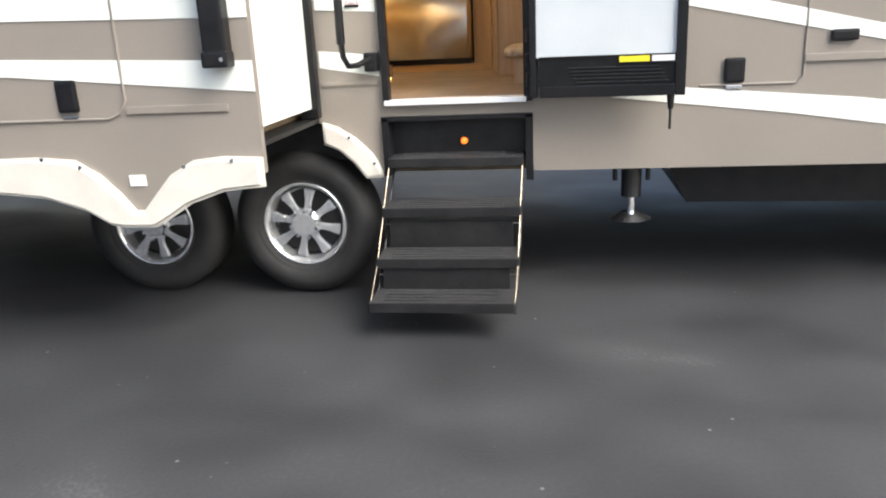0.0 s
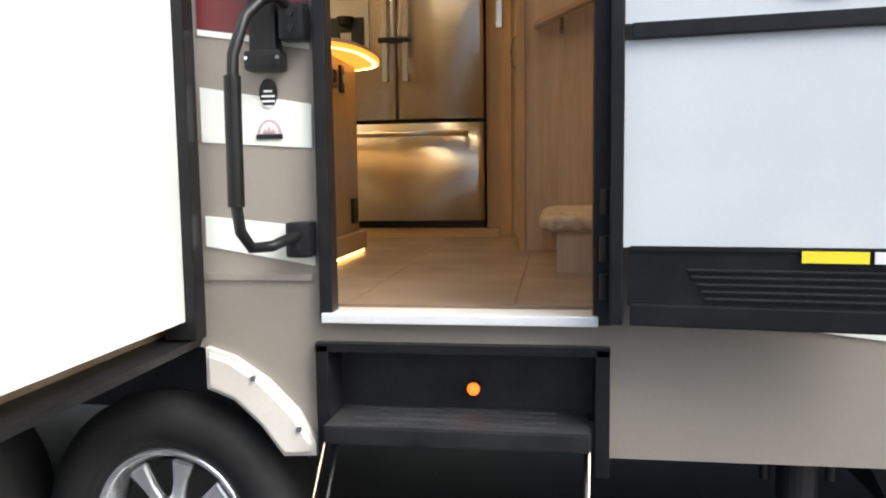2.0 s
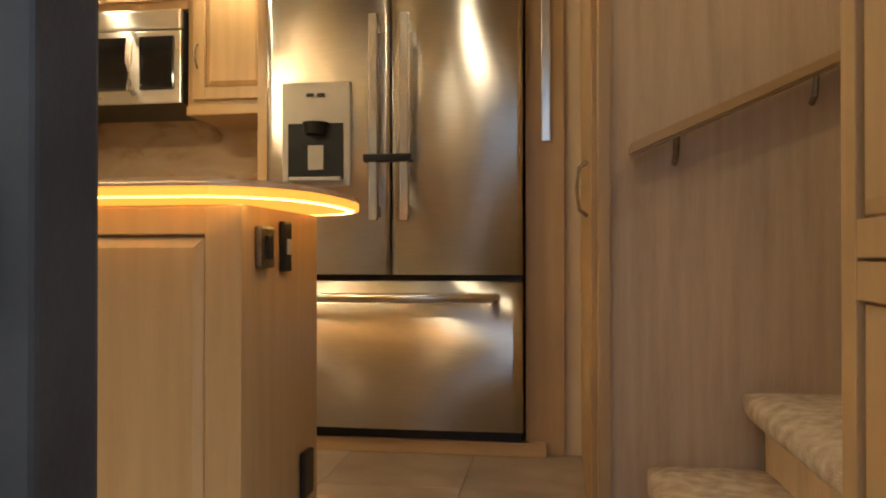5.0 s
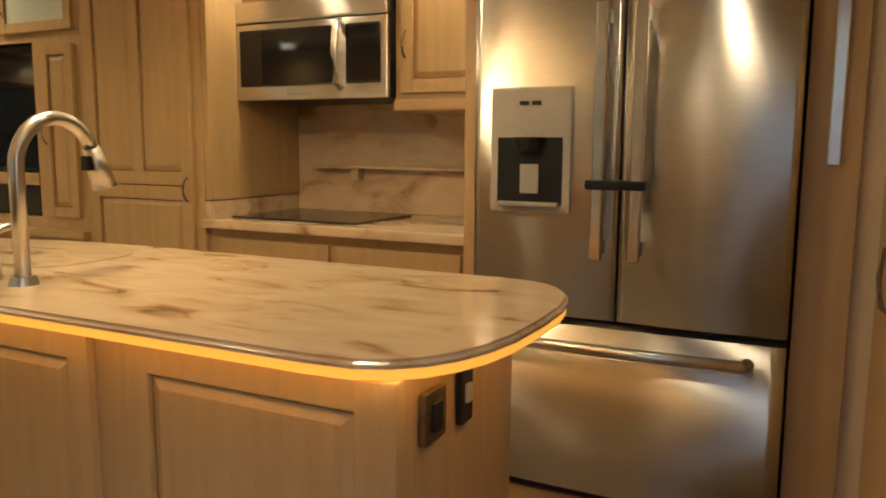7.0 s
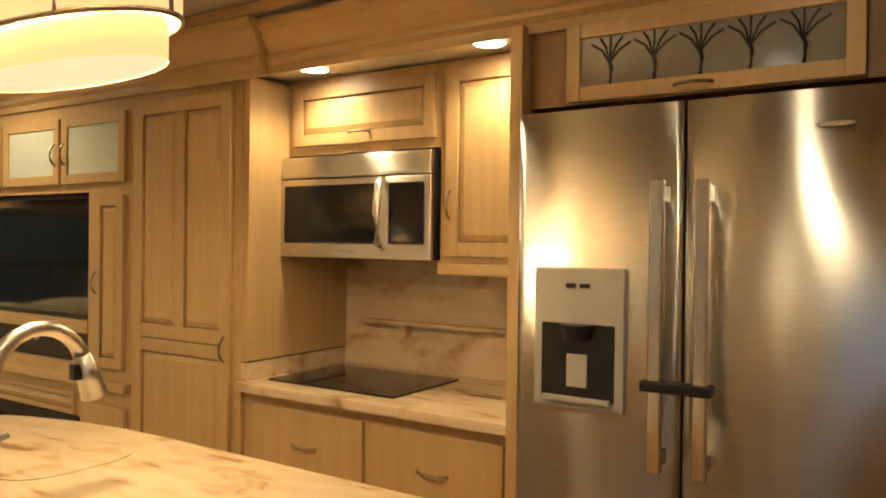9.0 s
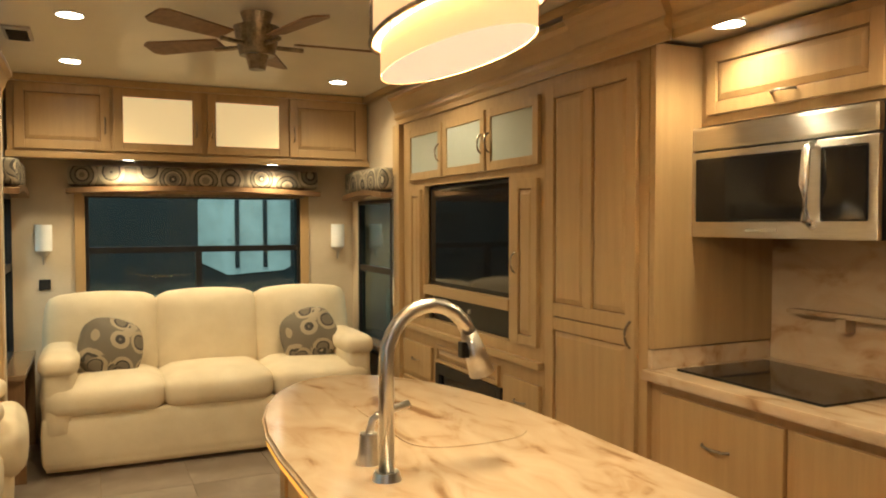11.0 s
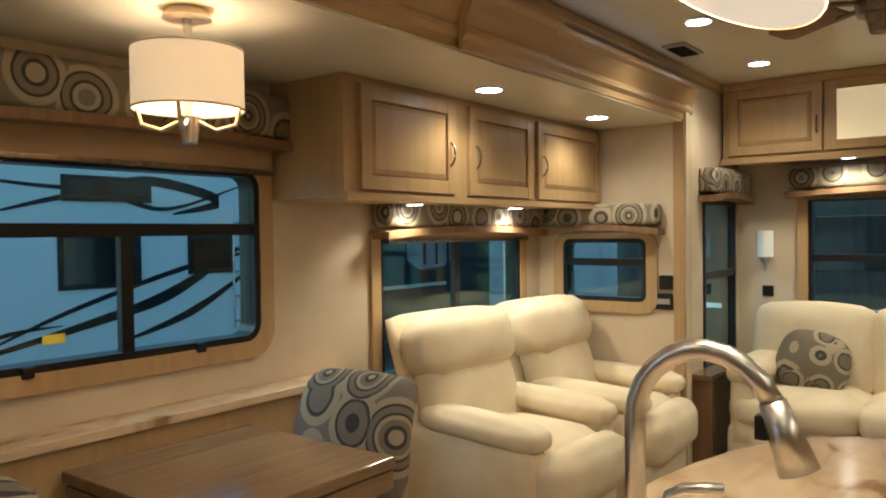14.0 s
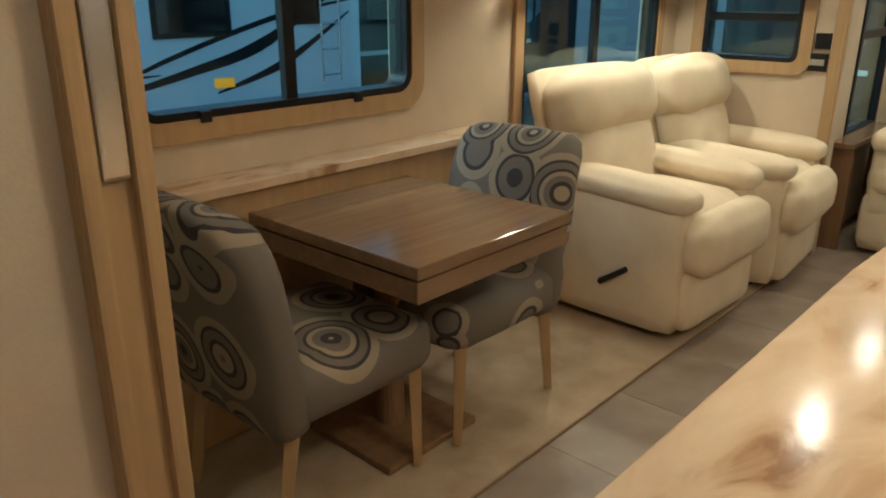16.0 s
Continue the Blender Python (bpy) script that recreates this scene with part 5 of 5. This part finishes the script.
sx = [0.01, 0.24, 0.50, 0.76]
for i, x in enumerate(sx):
    s_ = thing("stair_step", pose(x, 4.49, FL), "carpeted stair step with a wood-print box", "stair step", "hall stairs")
    h_ = 0.19 * (i + 1)
    part("box", B(0.0, 0.25, 0.0, 0.74, 0, h_ - 0.03), M_PANEL, s_)
    bm = bmesh.new()
    cushion(bm, (0.10, 0.365, h_ - 0.018), (0.32, 0.79, 0.07), 0.03, 0.006, 6)
    part("carpet", bm, M_CARPET, s_, "speckled tan carpet")
hc = thing("hall_cabinet", pose(0.17, 4.18, FL, 0, 0, -90), "tall maple hall cabinet with panelled doors", "cabinet")
part("body", B(-0.30, 0.40, 0, 0.6, 0.10, 2.2), M_WOOD, hc)
part("toe_kick", B(-0.29, 0.39, 0.05, 0.55, 0, 0.10), M_WOODD, hc)
for xa, xb, hx in ((-0.295, 0.02, -0.01), (0.03, 0.395, 0.06)):
    door_front(hc, xa, xb, 0.12, 2.15, 0, panels=[(0.12, 0.72, 1), (0.725, 2.15, 1)], handle=(hx, 0.98), rail=0.055)

# ---- island ----
IX0, IX1, IY0, IY1, IZ = -3.0, -0.757, 4.615, 5.385, 1.895


def oval_outline(x0, x1, y0, y1, rf, rr, n=14):
    """Counter outline: rounded at both ends."""
    yc, h = (y0 + y1) / 2, (y1 - y0) / 2
    out = []
    for k in range(n + 1):
        a = -math.pi / 2 + math.pi * k / n
        c, s = math.cos(a), math.sin(a)
        out.append((x1 - rf + rf * abs(c) ** 0.75, yc + h * math.copysign(abs(s) ** 0.75, s)))
    for k in range(n + 1):
        a = math.pi / 2 + math.pi * k / n
        c, s = math.cos(a), math.sin(a)
        out.append((x0 + rr - rr * abs(c), yc + h * s))
    return out


def shrink(o, d):
    cx, cy = (IX0 + IX1) / 2, (IY0 + IY1) / 2
    return [(cx + (x - cx) * (1 - d / 1.15), cy + (y - cy) * (1 - d / 0.38)) for x, y in o]


isl = thing("kitchen_island", pose(0, 0, 0), "maple kitchen island with raised panels and sockets", "island")
BX0, BX1, BY0, BY1 = -2.45, -0.882, 4.70, 5.17
part("body", B(BX0, BX1, BY0, BY1, FL + 0.10, IZ - 0.045, bevel=0.002), M_WOOD, isl)
part("plinth", B(BX0 - 0.0, BX1 + 0.03, BY0 - 0.03, BY1 + 0.03, FL + 0.02, FL + 0.10, bevel=0.008), M_WOODX, isl)
for xa, xb in ((-2.43, -2.09), (-2.05, -1.555), (-1.462, -0.897)):
    door_front(isl, xa + 0.006, xb - 0.003, FL + 0.12, IZ - 0.05, BY0, "panel", rail=0.055)
part("corner_post", B(BX1 - 0.025, BX1 + 0.004, BY0 - 0.022, BY0 + 0.004, FL + 0.1, IZ - 0.046, bevel=0.004), M_WOOD, isl)
o1 = part("socket", B(BX1 + 0.001, BX1 + 0.016, 4.752, 4.828, 1.722, 1.81, bevel=0.006), M_BRONZE, isl, "dark metal socket plate")
part("outlet", B(BX1 + 0.015, BX1 + 0.022, 4.775, 4.805, 1.74, 1.79, bevel=0.003), M_BLACK, o1)
o2 = part("switch", B(BX1 + 0.001, BX1 + 0.014, 4.892, 4.942, 1.712, 1.825, bevel=0.005), M_BLACK, isl, "black switch plate")
part("rocker", B(BX1 + 0.013, BX1 + 0.02, 4.906, 4.928, 1.75, 1.785, bevel=0.003), M_GREY, o2)
o3 = part("socket", B(BX1 + 0.001, BX1 + 0.016, 5.03, 5.10, 1.16, 1.27, bevel=0.006), M_BLACK, isl, "black socket plate")
part("floor_led", B(BX0, BX1 + 0.025, BY0 - 0.022, BY0 - 0.008, FL + 0.006, FL + 0.019), M_FLOORLED, isl, "amber light strip under the plinth")
part("floor_led", B(BX1 + 0.008, BX1 + 0.022, BY0 - 0.006, BY1, FL + 0.006, FL + 0.019), M_FLOORLED, isl, "amber light strip under the plinth")
out = oval_outline(IX0, IX1, IY0, IY1, 0.24, 0.85)
itop = thing("island_counter", pose(0, 0, 0), "cream and brown marbled counter with a glowing amber edge", "counter")
bm = bmesh.new()
prism(bm, out, "z", IZ - 0.014, IZ)
bmesh.ops.bevel(bm, geom=[e for e in bm.edges if all(v.co.z > IZ - 0.001 for v in e.verts)], offset=0.008, segments=3, affect="EDGES")
part("slab", bm, M_STONE, itop)
part("led_edge", P(shrink(out, 0.004), "z", IZ - 0.032, IZ - 0.0142), M_LED, itop, "amber edge light")
bm = bmesh.new()
ra, rb_ = shrink(out, 0.014), shrink(out, 0.032)
va_ = [bm.verts.new((x, y, IZ - 0.034)) for x, y in ra]
vb_ = [bm.verts.new((x, y, IZ - 0.034)) for x, y in rb_]
for k in range(len(va_)):
    bm.faces.new((va_[k], vb_[k], vb_[(k + 1) % len(vb_)], va_[(k + 1) % len(va_)]))
part("underside_led", bm, M_UNDERLED, itop, "amber light tape under the counter edge")
part("sink_cover", P(oval_outline(-2.62, -2.02, 4.92, 5.26, 0.12, 0.12), "z", IZ + 0.0005, IZ + 0.003), M_STONE, itop, "stone sink cover flush in the counter")
fa = thing("faucet", pose(-1.882, 4.785, IZ), "brushed nickel gooseneck faucet with pull-down spray", "faucet")
part("base", C((0, 0, 0), (0, 0, 0.018), 0.032, 0.026, 24), M_NICKEL, fa)
arc = [(0, 0, 0.015), (0, 0, 0.25)] + [(-0.0 - 0.01 * k / 10, 0.105 - 0.105 * math.cos(math.pi * k / 10 * 0.86), 0.25 + 0.115 * math.sin(math.pi * k / 10 * 0.86)) for k in range(1, 11)]
bm = bmesh.new()
tube(bm, arc, 0.0165, 16)
part("spout", bm, M_NICKEL, fa, smooth=True)
e = Vector(arc[-1])
part("spray_head", C(e, e + Vector((-0.004, 0.035, -0.095)), 0.019, 0.029, 24), M_NICKEL, fa, "flared spray head", smooth=True)
part("spray_button", B(e.x - 0.012, e.x + 0.012, e.y - 0.022, e.y - 0.004, e.z - 0.055, e.z - 0.02, bevel=0.004), M_BLACK, fa)
va = part("valve_body", C((-0.115, 0.0, 0), (-0.115, 0, 0.07), 0.026, 0.02, 24), M_NICKEL, fa)
bm = bmesh.new()
tube(bm, [(-0.115, 0, 0.06), (-0.115, 0.01, 0.10), (-0.115, 0.035, 0.115), (-0.12, 0.10, 0.125)], 0.009, 10)
part("lever", bm, M_NICKEL, va, smooth=True)

# ---- rear cabinets, sconces, sofa ----
rc = thing("rear_cabinet", pose(XR, 4.92, 2.86, 0, 0, 90), "maple overhead cabinet with two lit glass doors", "cabinet")
part("body", B(-1.14, 1.14, -0.385, 0, 0.0, 0.475, bevel=0.003), M_WOOD, rc)
part("bottom_rail", B(-1.15, 1.15, -0.405, -0.385, -0.02, 0.02, bevel=0.006), M_WOODX, rc)
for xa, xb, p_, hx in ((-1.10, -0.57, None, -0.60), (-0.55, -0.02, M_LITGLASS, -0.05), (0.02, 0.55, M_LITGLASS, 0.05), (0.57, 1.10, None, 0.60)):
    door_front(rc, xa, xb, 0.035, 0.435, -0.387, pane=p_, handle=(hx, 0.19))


def sconce(y):
    s = thing("wall_sconce", pose(XR, y, 2.17, 0, 0, 90), "white cylinder wall sconce on a nickel bracket, unlit", "sconce", "wall sconces")
    part("shade", C((0, -0.07, 0.09), (0, -0.07, 0.26), 0.05, None, 24), M_PAPER, s, "white glass cylinder shade", smooth=False)
    part("cup", C((0, -0.07, 0.055), (0, -0.07, 0.09), 0.018, 0.045), M_NICKEL, s)
    part("arm", T([(0, -0.005, 0.09), (0, -0.05, 0.05), (0, -0.07, 0.06)], 0.006), M_NICKEL, s)
    part("backplate", C((0, 0, 0.10), (0, -0.012, 0.10), 0.035), M_NICKEL, s)
    part("finial", C((0, -0.07, 0.0), (0, -0.07, 0.055), 0.006, 0.014), M_NICKEL, s)


sconce(3.95)
sconce(5.93)
pl = thing("outlet_plate", pose(XR, 3.95, 2.0, 0, 0, 90), "black outlet plate on the rear wall", "outlet")
part("plate", B(-0.035, 0.035, -0.012, 0, 0, 0.07, bevel=0.005), M_BLACK, pl)
sp = thing("switch_panel", pose(SX0, 3.70, 2.0, 0, 0, 90), "black control and switch panels on the wall", "switch panel")
part("lower_plate", B(-0.055, 0.045, -0.016, 0, 0, 0.09, bevel=0.006), M_BLACK, sp)
part("upper_plate", B(-0.03, 0.045, -0.016, 0, 0.11, 0.19, bevel=0.006), M_BLACK, sp)
part("display", B(-0.04, 0.03, -0.019, -0.015, 0.03, 0.06), M_GREY, sp)

so = thing("sofa", pose(-5.52, 4.93, FL, 0, 0, 90), "cream three-seat sofa against the rear wall", "sofa")
SWI = 0.97
part("base", CU((0, -0.03, 0.17), (SWI * 2 - 0.02, 0.83, 0.30), 0.03, 0.004), M_CREAM, so)
part("front_panel", CU((0, -0.41, 0.19), (SWI * 2 - 0.01, 0.07, 0.30), 0.03, 0.008), M_CREAM, so)
for k in range(3):
    x = -0.64 + 0.64 * k
    part("seat_cushion", CU((x, -0.12, 0.415), (0.645, 0.68, 0.19), 0.07, 0.025), M_CREAM, so)
    part("back_cushion", CU((0, 0, 0), (0.635, 0.22, 0.53), 0.05, 0.03, 8, pose(x, 0.20, 0.69, -10)), M_CREAM, so)
for s_ in (-1, 1):
    part("arm", CU((s_ * (SWI - 0.09), -0.14, 0.42), (0.17, 0.60, 0.46), 0.05, 0.01), M_CREAM, so)
    bm = bmesh.new()
    cushion(bm, (s_ * (SWI - 0.09), -0.16, 0.62), (0.20, 0.62, 0.13), 0.06, 0.01)
    part("arm_roll", bm, M_CREAM, so)
part("back_frame", CU((0, 0.36, 0.5), (SWI * 2 - 0.1, 0.10, 0.82), 0.04, 0.004), M_CREAM, so)
for x, r in ((-0.60, 12), (0.64, -14)):
    pw = thing("throw_pillow", so.matrix_basis @ pose(x, -0.06, 0.655, -24, r * 1.3, r), "brown throw pillow with a circle pattern on the sofa", "pillow", "sofa pillows")
    part("cover", CU((0, 0, 0), (0.31, 0.11, 0.30), 0.03, 0.04, 8), M_PILLOW, pw)
for y, s_ in ((3.84, 1), (6.0, -1)):
    tb_ = thing("end_table", pose(-5.42, y, FL), "narrow dark wood end shelf beside the sofa", "end table", "sofa end tables")
    part("top", B(-0.5, 0.40, -0.065, 0.055, 0.57, 0.60, bevel=0.005), M_TABLE, tb_)
    part("side", B(0.34, 0.37, -0.06, 0.05, 0, 0.57), M_WOODD, tb_)
    part("back_side", B(-0.48, -0.45, -0.06, 0.05, 0, 0.57), M_WOODD, tb_)

# ---- recliners ----


def recliner(m):
    r = thing("recliner", m, "cream upholstered wall-hugger recliner with a side lever", "recliner", "recliners")
    w = 0.73
    part("base", CU((0, -0.02, 0.24), (w - 0.26, 0.68, 0.36), 0.03, 0.004), M_CREAM, r)
    for s_ in (-1, 1):
        part("side", CU((s_ * (w / 2 - 0.075), -0.03, 0.30), (0.14, 0.72, 0.54), 0.035, 0.006), M_CREAM, r)
        part("arm_pad", CU((0, 0, 0), (0.17, 0.60, 0.11), 0.05, 0.012, 7, pose(s_ * (w / 2 - 0.08), -0.11, 0.60, 3)), M_CREAM, r)
    part("seat_cushion", CU((0, -0.10, 0.46), (w - 0.28, 0.62, 0.18), 0.07, 0.03), M_CREAM, r)
    part("footrest", CU((0, -0.42, 0.40), (w - 0.10, 0.16, 0.24), 0.07, 0.015), M_CREAM, r)
    part("lower_front", CU((0, -0.38, 0.18), (w - 0.12, 0.12, 0.28), 0.04, 0.01), M_CREAM, r)
    part("back_pad", CU((0, 0, 0), (w - 0.14, 0.19, 0.40), 0.07, 0.025, 8, pose(0, 0.165, 0.64, -17)), M_CREAM, r)
    part("head_pad", CU((0, 0, 0), (w - 0.09, 0.25, 0.275), 0.085, 0.03, 8, pose(0, 0.23, 0.895, -17)), M_CREAM, r)
    part("back_shell", CU((0, 0, 0), (w - 0.10, 0.08, 0.74), 0.035, 0.004, 6, pose(0, 0.305, 0.68, -17)), M_CREAM, r)
    part("lever", T([(-w / 2 + 0.0, -0.06, 0.20), (-w / 2 - 0.025, -0.07, 0.205), (-w / 2 - 0.03, -0.19, 0.29)], 0.013, 10), M_BLACK, r, "black recline lever")
    for x in (-0.25, 0.25):
        part("foot", B(x - 0.03, x + 0.03, -0.3, 0.25, 0.0, 0.07), M_BLACK, r)
    return r


r0 = recliner(pose(-3.66, 3.38, FL + 0.004, 0, 0, 178))
copy_thing(r0, pose(-4.46, 3.43, FL + 0.004, 0, 0, 184))

# ---- wall cabinets over the recliners ----
wc = thing("slide_cabinet", pose(0, 3.305, 2.575, 0, 0, 180), "maple wall cabinet with three doors over the recliners", "cabinet")
part("body", B(2.75, 4.85, 0, 0.40, 0, SC - 2.575, bevel=0.003), M_WOOD, wc)
part("bottom_rail", B(2.75, 4.85, -0.012, 0, -0.01, 0.02, bevel=0.004), M_WOODX, wc)
for xa, xb, hx in ((2.825, 3.415, 3.375), (3.525, 4.075, 3.57), (4.125, 4.83, 4.17)):
    door_front(wc, xa, xb, 0.03, SC - 2.575 - 0.03, 0, handle=(hx, 0.20))

# ---- dinette ----
lg = thing("window_ledge", pose(0, 0, 0), "pale marbled ledge under the dinette window", "ledge")
part("top", B(-3.12, SX1 - 0.01, SY, SY + 0.16, 1.825, 1.855, bevel=0.005), M_STONE, lg)
part("apron", B(-3.10, SX1 - 0.01, SY, SY + 0.13, FL + 0.01, 1.825), M_WOOD, lg)
dt = thing("dinette_table", pose(0, 0, FL), "square-edged brown wooden dinette table on a pedestal", "table")
part("tabletop", B(-2.48, -1.82, SY + 0.17, 3.77, 0.713, 0.748, bevel=0.006), M_TABLE, dt)
part("lower_leaf", B(-2.475, -1.825, SY + 0.18, 3.765, 0.648, 0.706, bevel=0.005), M_TABLE, dt)
part("pedestal", C((-2.12, 3.35, 0.02), (-2.12, 3.35, 0.65), 0.045), M_WOODD, dt)
part("foot", B(-2.32, -1.92, 3.15, 3.55, 0.004, 0.03, bevel=0.008), M_WOODD, dt)


def chair(m, label):
    c = thing("dining_chair", m, label, "chair", "dinette chairs")
    w = 0.50
    part("seat", CU((0, -0.02, 0.41), (w, 0.54, 0.17), 0.06, 0.02), M_PATTERN, c, "circle-patterned padded seat")
    bm = bmesh.new()
    cushion(bm, (0, 0, 0), (w, 0.13, 0.62), 0.055, 0.012, 9)
    for v in bm.verts:
        if v.co.z > 0.1:
            v.co.y += 0.10 * ((v.co.z - 0.1) / 0.21) ** 2 * 0.55
            v.co.x *= 1 - 0.05 * (v.co.z - 0.1) / 0.21
    bmesh.ops.transform(bm, matrix=pose(0, 0.25, 0.61, -9), verts=bm.verts)
    part("backrest", bm, M_PATTERN, c, "circle-patterned padded back with a rolled top")
    for x in (-0.21, 0.21):
        part("leg", C((x, -0.24, 0.004), (x, -0.23, 0.36), 0.017, 0.026, 4), M_WOOD, c, "tapered maple leg")
        part("leg", C((x, 0.26, 0.004), (x, 0.20, 0.36), 0.017, 0.026, 4), M_WOOD, c, "tapered maple leg")
    return c


chair(pose(-1.78, 3.36, FL + 0.004, 0, 0, -90), "armless chair in brown circle-patterned cloth, tucked to the table")
chair(pose(-2.42, 3.38, FL + 0.004, 0, 0, 90), "armless patterned chair on the recliner side of the table")

# ---- lamps ----
dl = thing("drum_pendant", pose(-1.95, 3.53, 0), "lit cream drum pendant with a nickel frame over the dinette", "ceiling lamp")
bm = bmesh.new()
bmesh.ops.create_cone(bm, cap_ends=False, segments=40, radius1=0.142, radius2=0.142, depth=0.155, matrix=pose(0, 0, 2.845))
part("shade", bm, M_PSHADE, dl, "glowing cream cloth drum shade", smooth=True)
for z in (2.768, 2.922):
    part("rim", T([(0.143 * math.cos(a), 0.143 * math.sin(a), z) for a in (2 * math.pi * k / 40 for k in range(41))], 0.003, 6), M_NICKEL, dl)
part("canopy", C((0, 0, SC - 0.025), (0, 0, SC), 0.065, 0.05, 28), M_NICKEL, dl)
part("stem", C((0, 0, 2.75), (0, 0, SC - 0.02), 0.012), M_NICKEL, dl)
part("finial", C((0, 0, 2.68), (0, 0, 2.75), 0.022, 0.028), M_CHROME, dl)
for k in range(4):
    a = math.pi / 4 + math.pi / 2 * k
    part("arm", T([(0.02 * math.cos(a), 0.02 * math.sin(a), 2.74), (0.07 * math.cos(a), 0.07 * math.sin(a), 2.715), (0.12 * math.cos(a), 0.12 * math.sin(a), 2.73), (0.13 * math.cos(a), 0.13 * math.sin(a), 2.77)], 0.006, 8), M_NICKEL, dl)

op = thing("oval_pendant", pose(-1.90, 4.94, 0), "large lit two-tier oval pendant over the island", "ceiling lamp")


def oval_ring(a, b, z0, z1, n=56):
    bm = bmesh.new()
    lo = [bm.verts.new((a * math.cos(2 * math.pi * k / n), b * math.sin(2 * math.pi * k / n), z0)) for k in range(n)]
    hi = [bm.verts.new((v.co.x, v.co.y, z1)) for v in lo]
    for k in range(n):
        bm.faces.new((lo[k], lo[(k + 1) % n], hi[(k + 1) % n], hi[k]))
    return bm


part("upper_shade", oval_ring(0.36, 0.128, 2.875, 3.03), M_PSHADE, op, "glowing cream upper shade", smooth=True)
part("lower_shade", oval_ring(0.33, 0.10, 2.795, 2.875), M_PSHADE, op, "glowing cream lower shade", smooth=True)
for a, b, z in ((0.36, 0.128, 2.875), (0.36, 0.128, 3.03)):
    part("rim", T([(a * math.cos(t), b * math.sin(t), z) for t in (2 * math.pi * k / 56 for k in range(57))], 0.006, 6), M_BRONZE, op, "dark bronze rim")
bm = bmesh.new()
prism(bm, [(0.327 * math.cos(2 * math.pi * k / 56), 0.097 * math.sin(2 * math.pi * k / 56)) for k in range(56)], "z", 2.796, 2.80)
part("diffuser", bm, M_DIFFUSER, op, "glowing diffuser")
for x in (-0.18, 0.18):
    part("rod", C((x, 0, 2.8), (x, 0, CEIL), 0.008), M_BRONZE, op)
part("canopy", B(-0.24, 0.24, -0.06, 0.06, CEIL - 0.03, CEIL, bevel=0.01), M_BRONZE, op)
for a in (0.0, 1.3, 2.3, math.pi, 4.2, 5.2):
    ca, sa = 0.363 * math.cos(a), 0.131 * math.sin(a)
    part("branch", T([(ca, sa, 2.875), (ca * 0.99, sa * 1.01, 2.93), (ca * 1.0, sa + 0.008, 2.98), (ca, sa + 0.015, 3.03)], 0.005, 6), M_BRONZE, op, "bronze branch motif")

fn = thing("ceiling_fan", pose(-3.72, 4.89, 0), "bronze ceiling fan with dark wooden blades, at rest", "ceiling fan")
part("canopy", C((0, 0, CEIL - 0.06), (0, 0, CEIL), 0.05, 0.07), M_BRONZE, fn)
part("motor", C((0, 0, 3.16), (0, 0, 3.28), 0.075, 0.10, 28), M_BRONZE, fn)
part("switch_cup", C((0, 0, 3.10), (0, 0, 3.16), 0.035, 0.05), M_BRONZE, fn)
for k in range(5):
    bm = bmesh.new()
    prism(bm, [(0.17, -0.045), (0.50, -0.062), (0.53, -0.04), (0.53, 0.04), (0.50, 0.062), (0.17, 0.045)], "z", -0.004, 0.004)
    bmesh.ops.transform(bm, matrix=pose(0, 0, 3.22, 0, 0, 72 * k + 15) @ pose(0, 0, 0, 12), verts=bm.verts)
    bl = part("blade", bm, M_WOODD, fn, "dark wooden blade")
    a = radians(72 * k + 15)
    part("blade_iron", T([(0.07 * math.cos(a), 0.07 * math.sin(a), 3.2), (0.2 * math.cos(a), 0.2 * math.sin(a), 3.197)], 0.010, 8), M_BRONZE, bl)


def downlight(x, y, z, r=0.054):
    d = thing("downlight", pose(x, y, z), "round lit recessed downlight with a pale trim ring", "downlight", "downlights")
    bm = bmesh.new()
    tube(bm, [(r * math.cos(a), r * math.sin(a), -0.004) for a in (2 * math.pi * k / 28 for k in range(29))], 0.005, 8)
    part("trim_ring", bm, M_PAPER, d)
    part("lens", C((0, 0, -0.009), (0, 0, -0.001), r * 0.95, None, 28), M_BULB, d, "glowing lens")


# the hall fittings only go with the added fill lamps; none is seen
for x, y in SPOTS + HALL_FILLS:
    downlight(x, y, CEIL)
for x, y, z in SLIDE_SPOTS:
    downlight(x, y, z)
for x, y, z in KITCHEN_SPOTS:
    downlight(x, y, z + 0.008)
for x, y, z in UNDER_SPOTS:
    downlight(x, y, z, 0.04)
for x, y in ((-4.5, 3.93), (-4.56, 5.87)):
    v = thing("ceiling_vent", pose(x, y, CEIL), "brown slotted ceiling air vent", "vent", "ceiling vents")
    part("frame", B(-0.13, 0.13, -0.06, 0.06, -0.012, 0, bevel=0.004), M_GREY, v)
    for k in range(6):
        part("slat", B(-0.11 + 0.037 * k, -0.10 + 0.037 * k, -0.045, 0.045, -0.018, -0.012), M_BLACK, v)

# ---- floor tiles ----
ts = 0.455
tile_me = {}
x = XR
while x < 1.5:
    y = YI + 0.06
    while y < YN - 0.01:
        w_, h_ = round(min(ts, 1.55 - x), 3), round(min(ts, YN - y), 3)
        if (w_, h_) not in tile_me:
            bm = B(0.0012, w_ - 0.0012, 0.0012, h_ - 0.0012, 0, 0.004)
            me = bpy.data.meshes.new("tile")
            bm.to_mesh(me)
            bm.free()
            me.materials.append(M_TILE)
            tile_me[(w_, h_)] = me
        o = new("tile", tile_me[(w_, h_)])
        o.location = (x, y, FL - 0.004)
        o.parent = floor
        y += ts
    x += ts
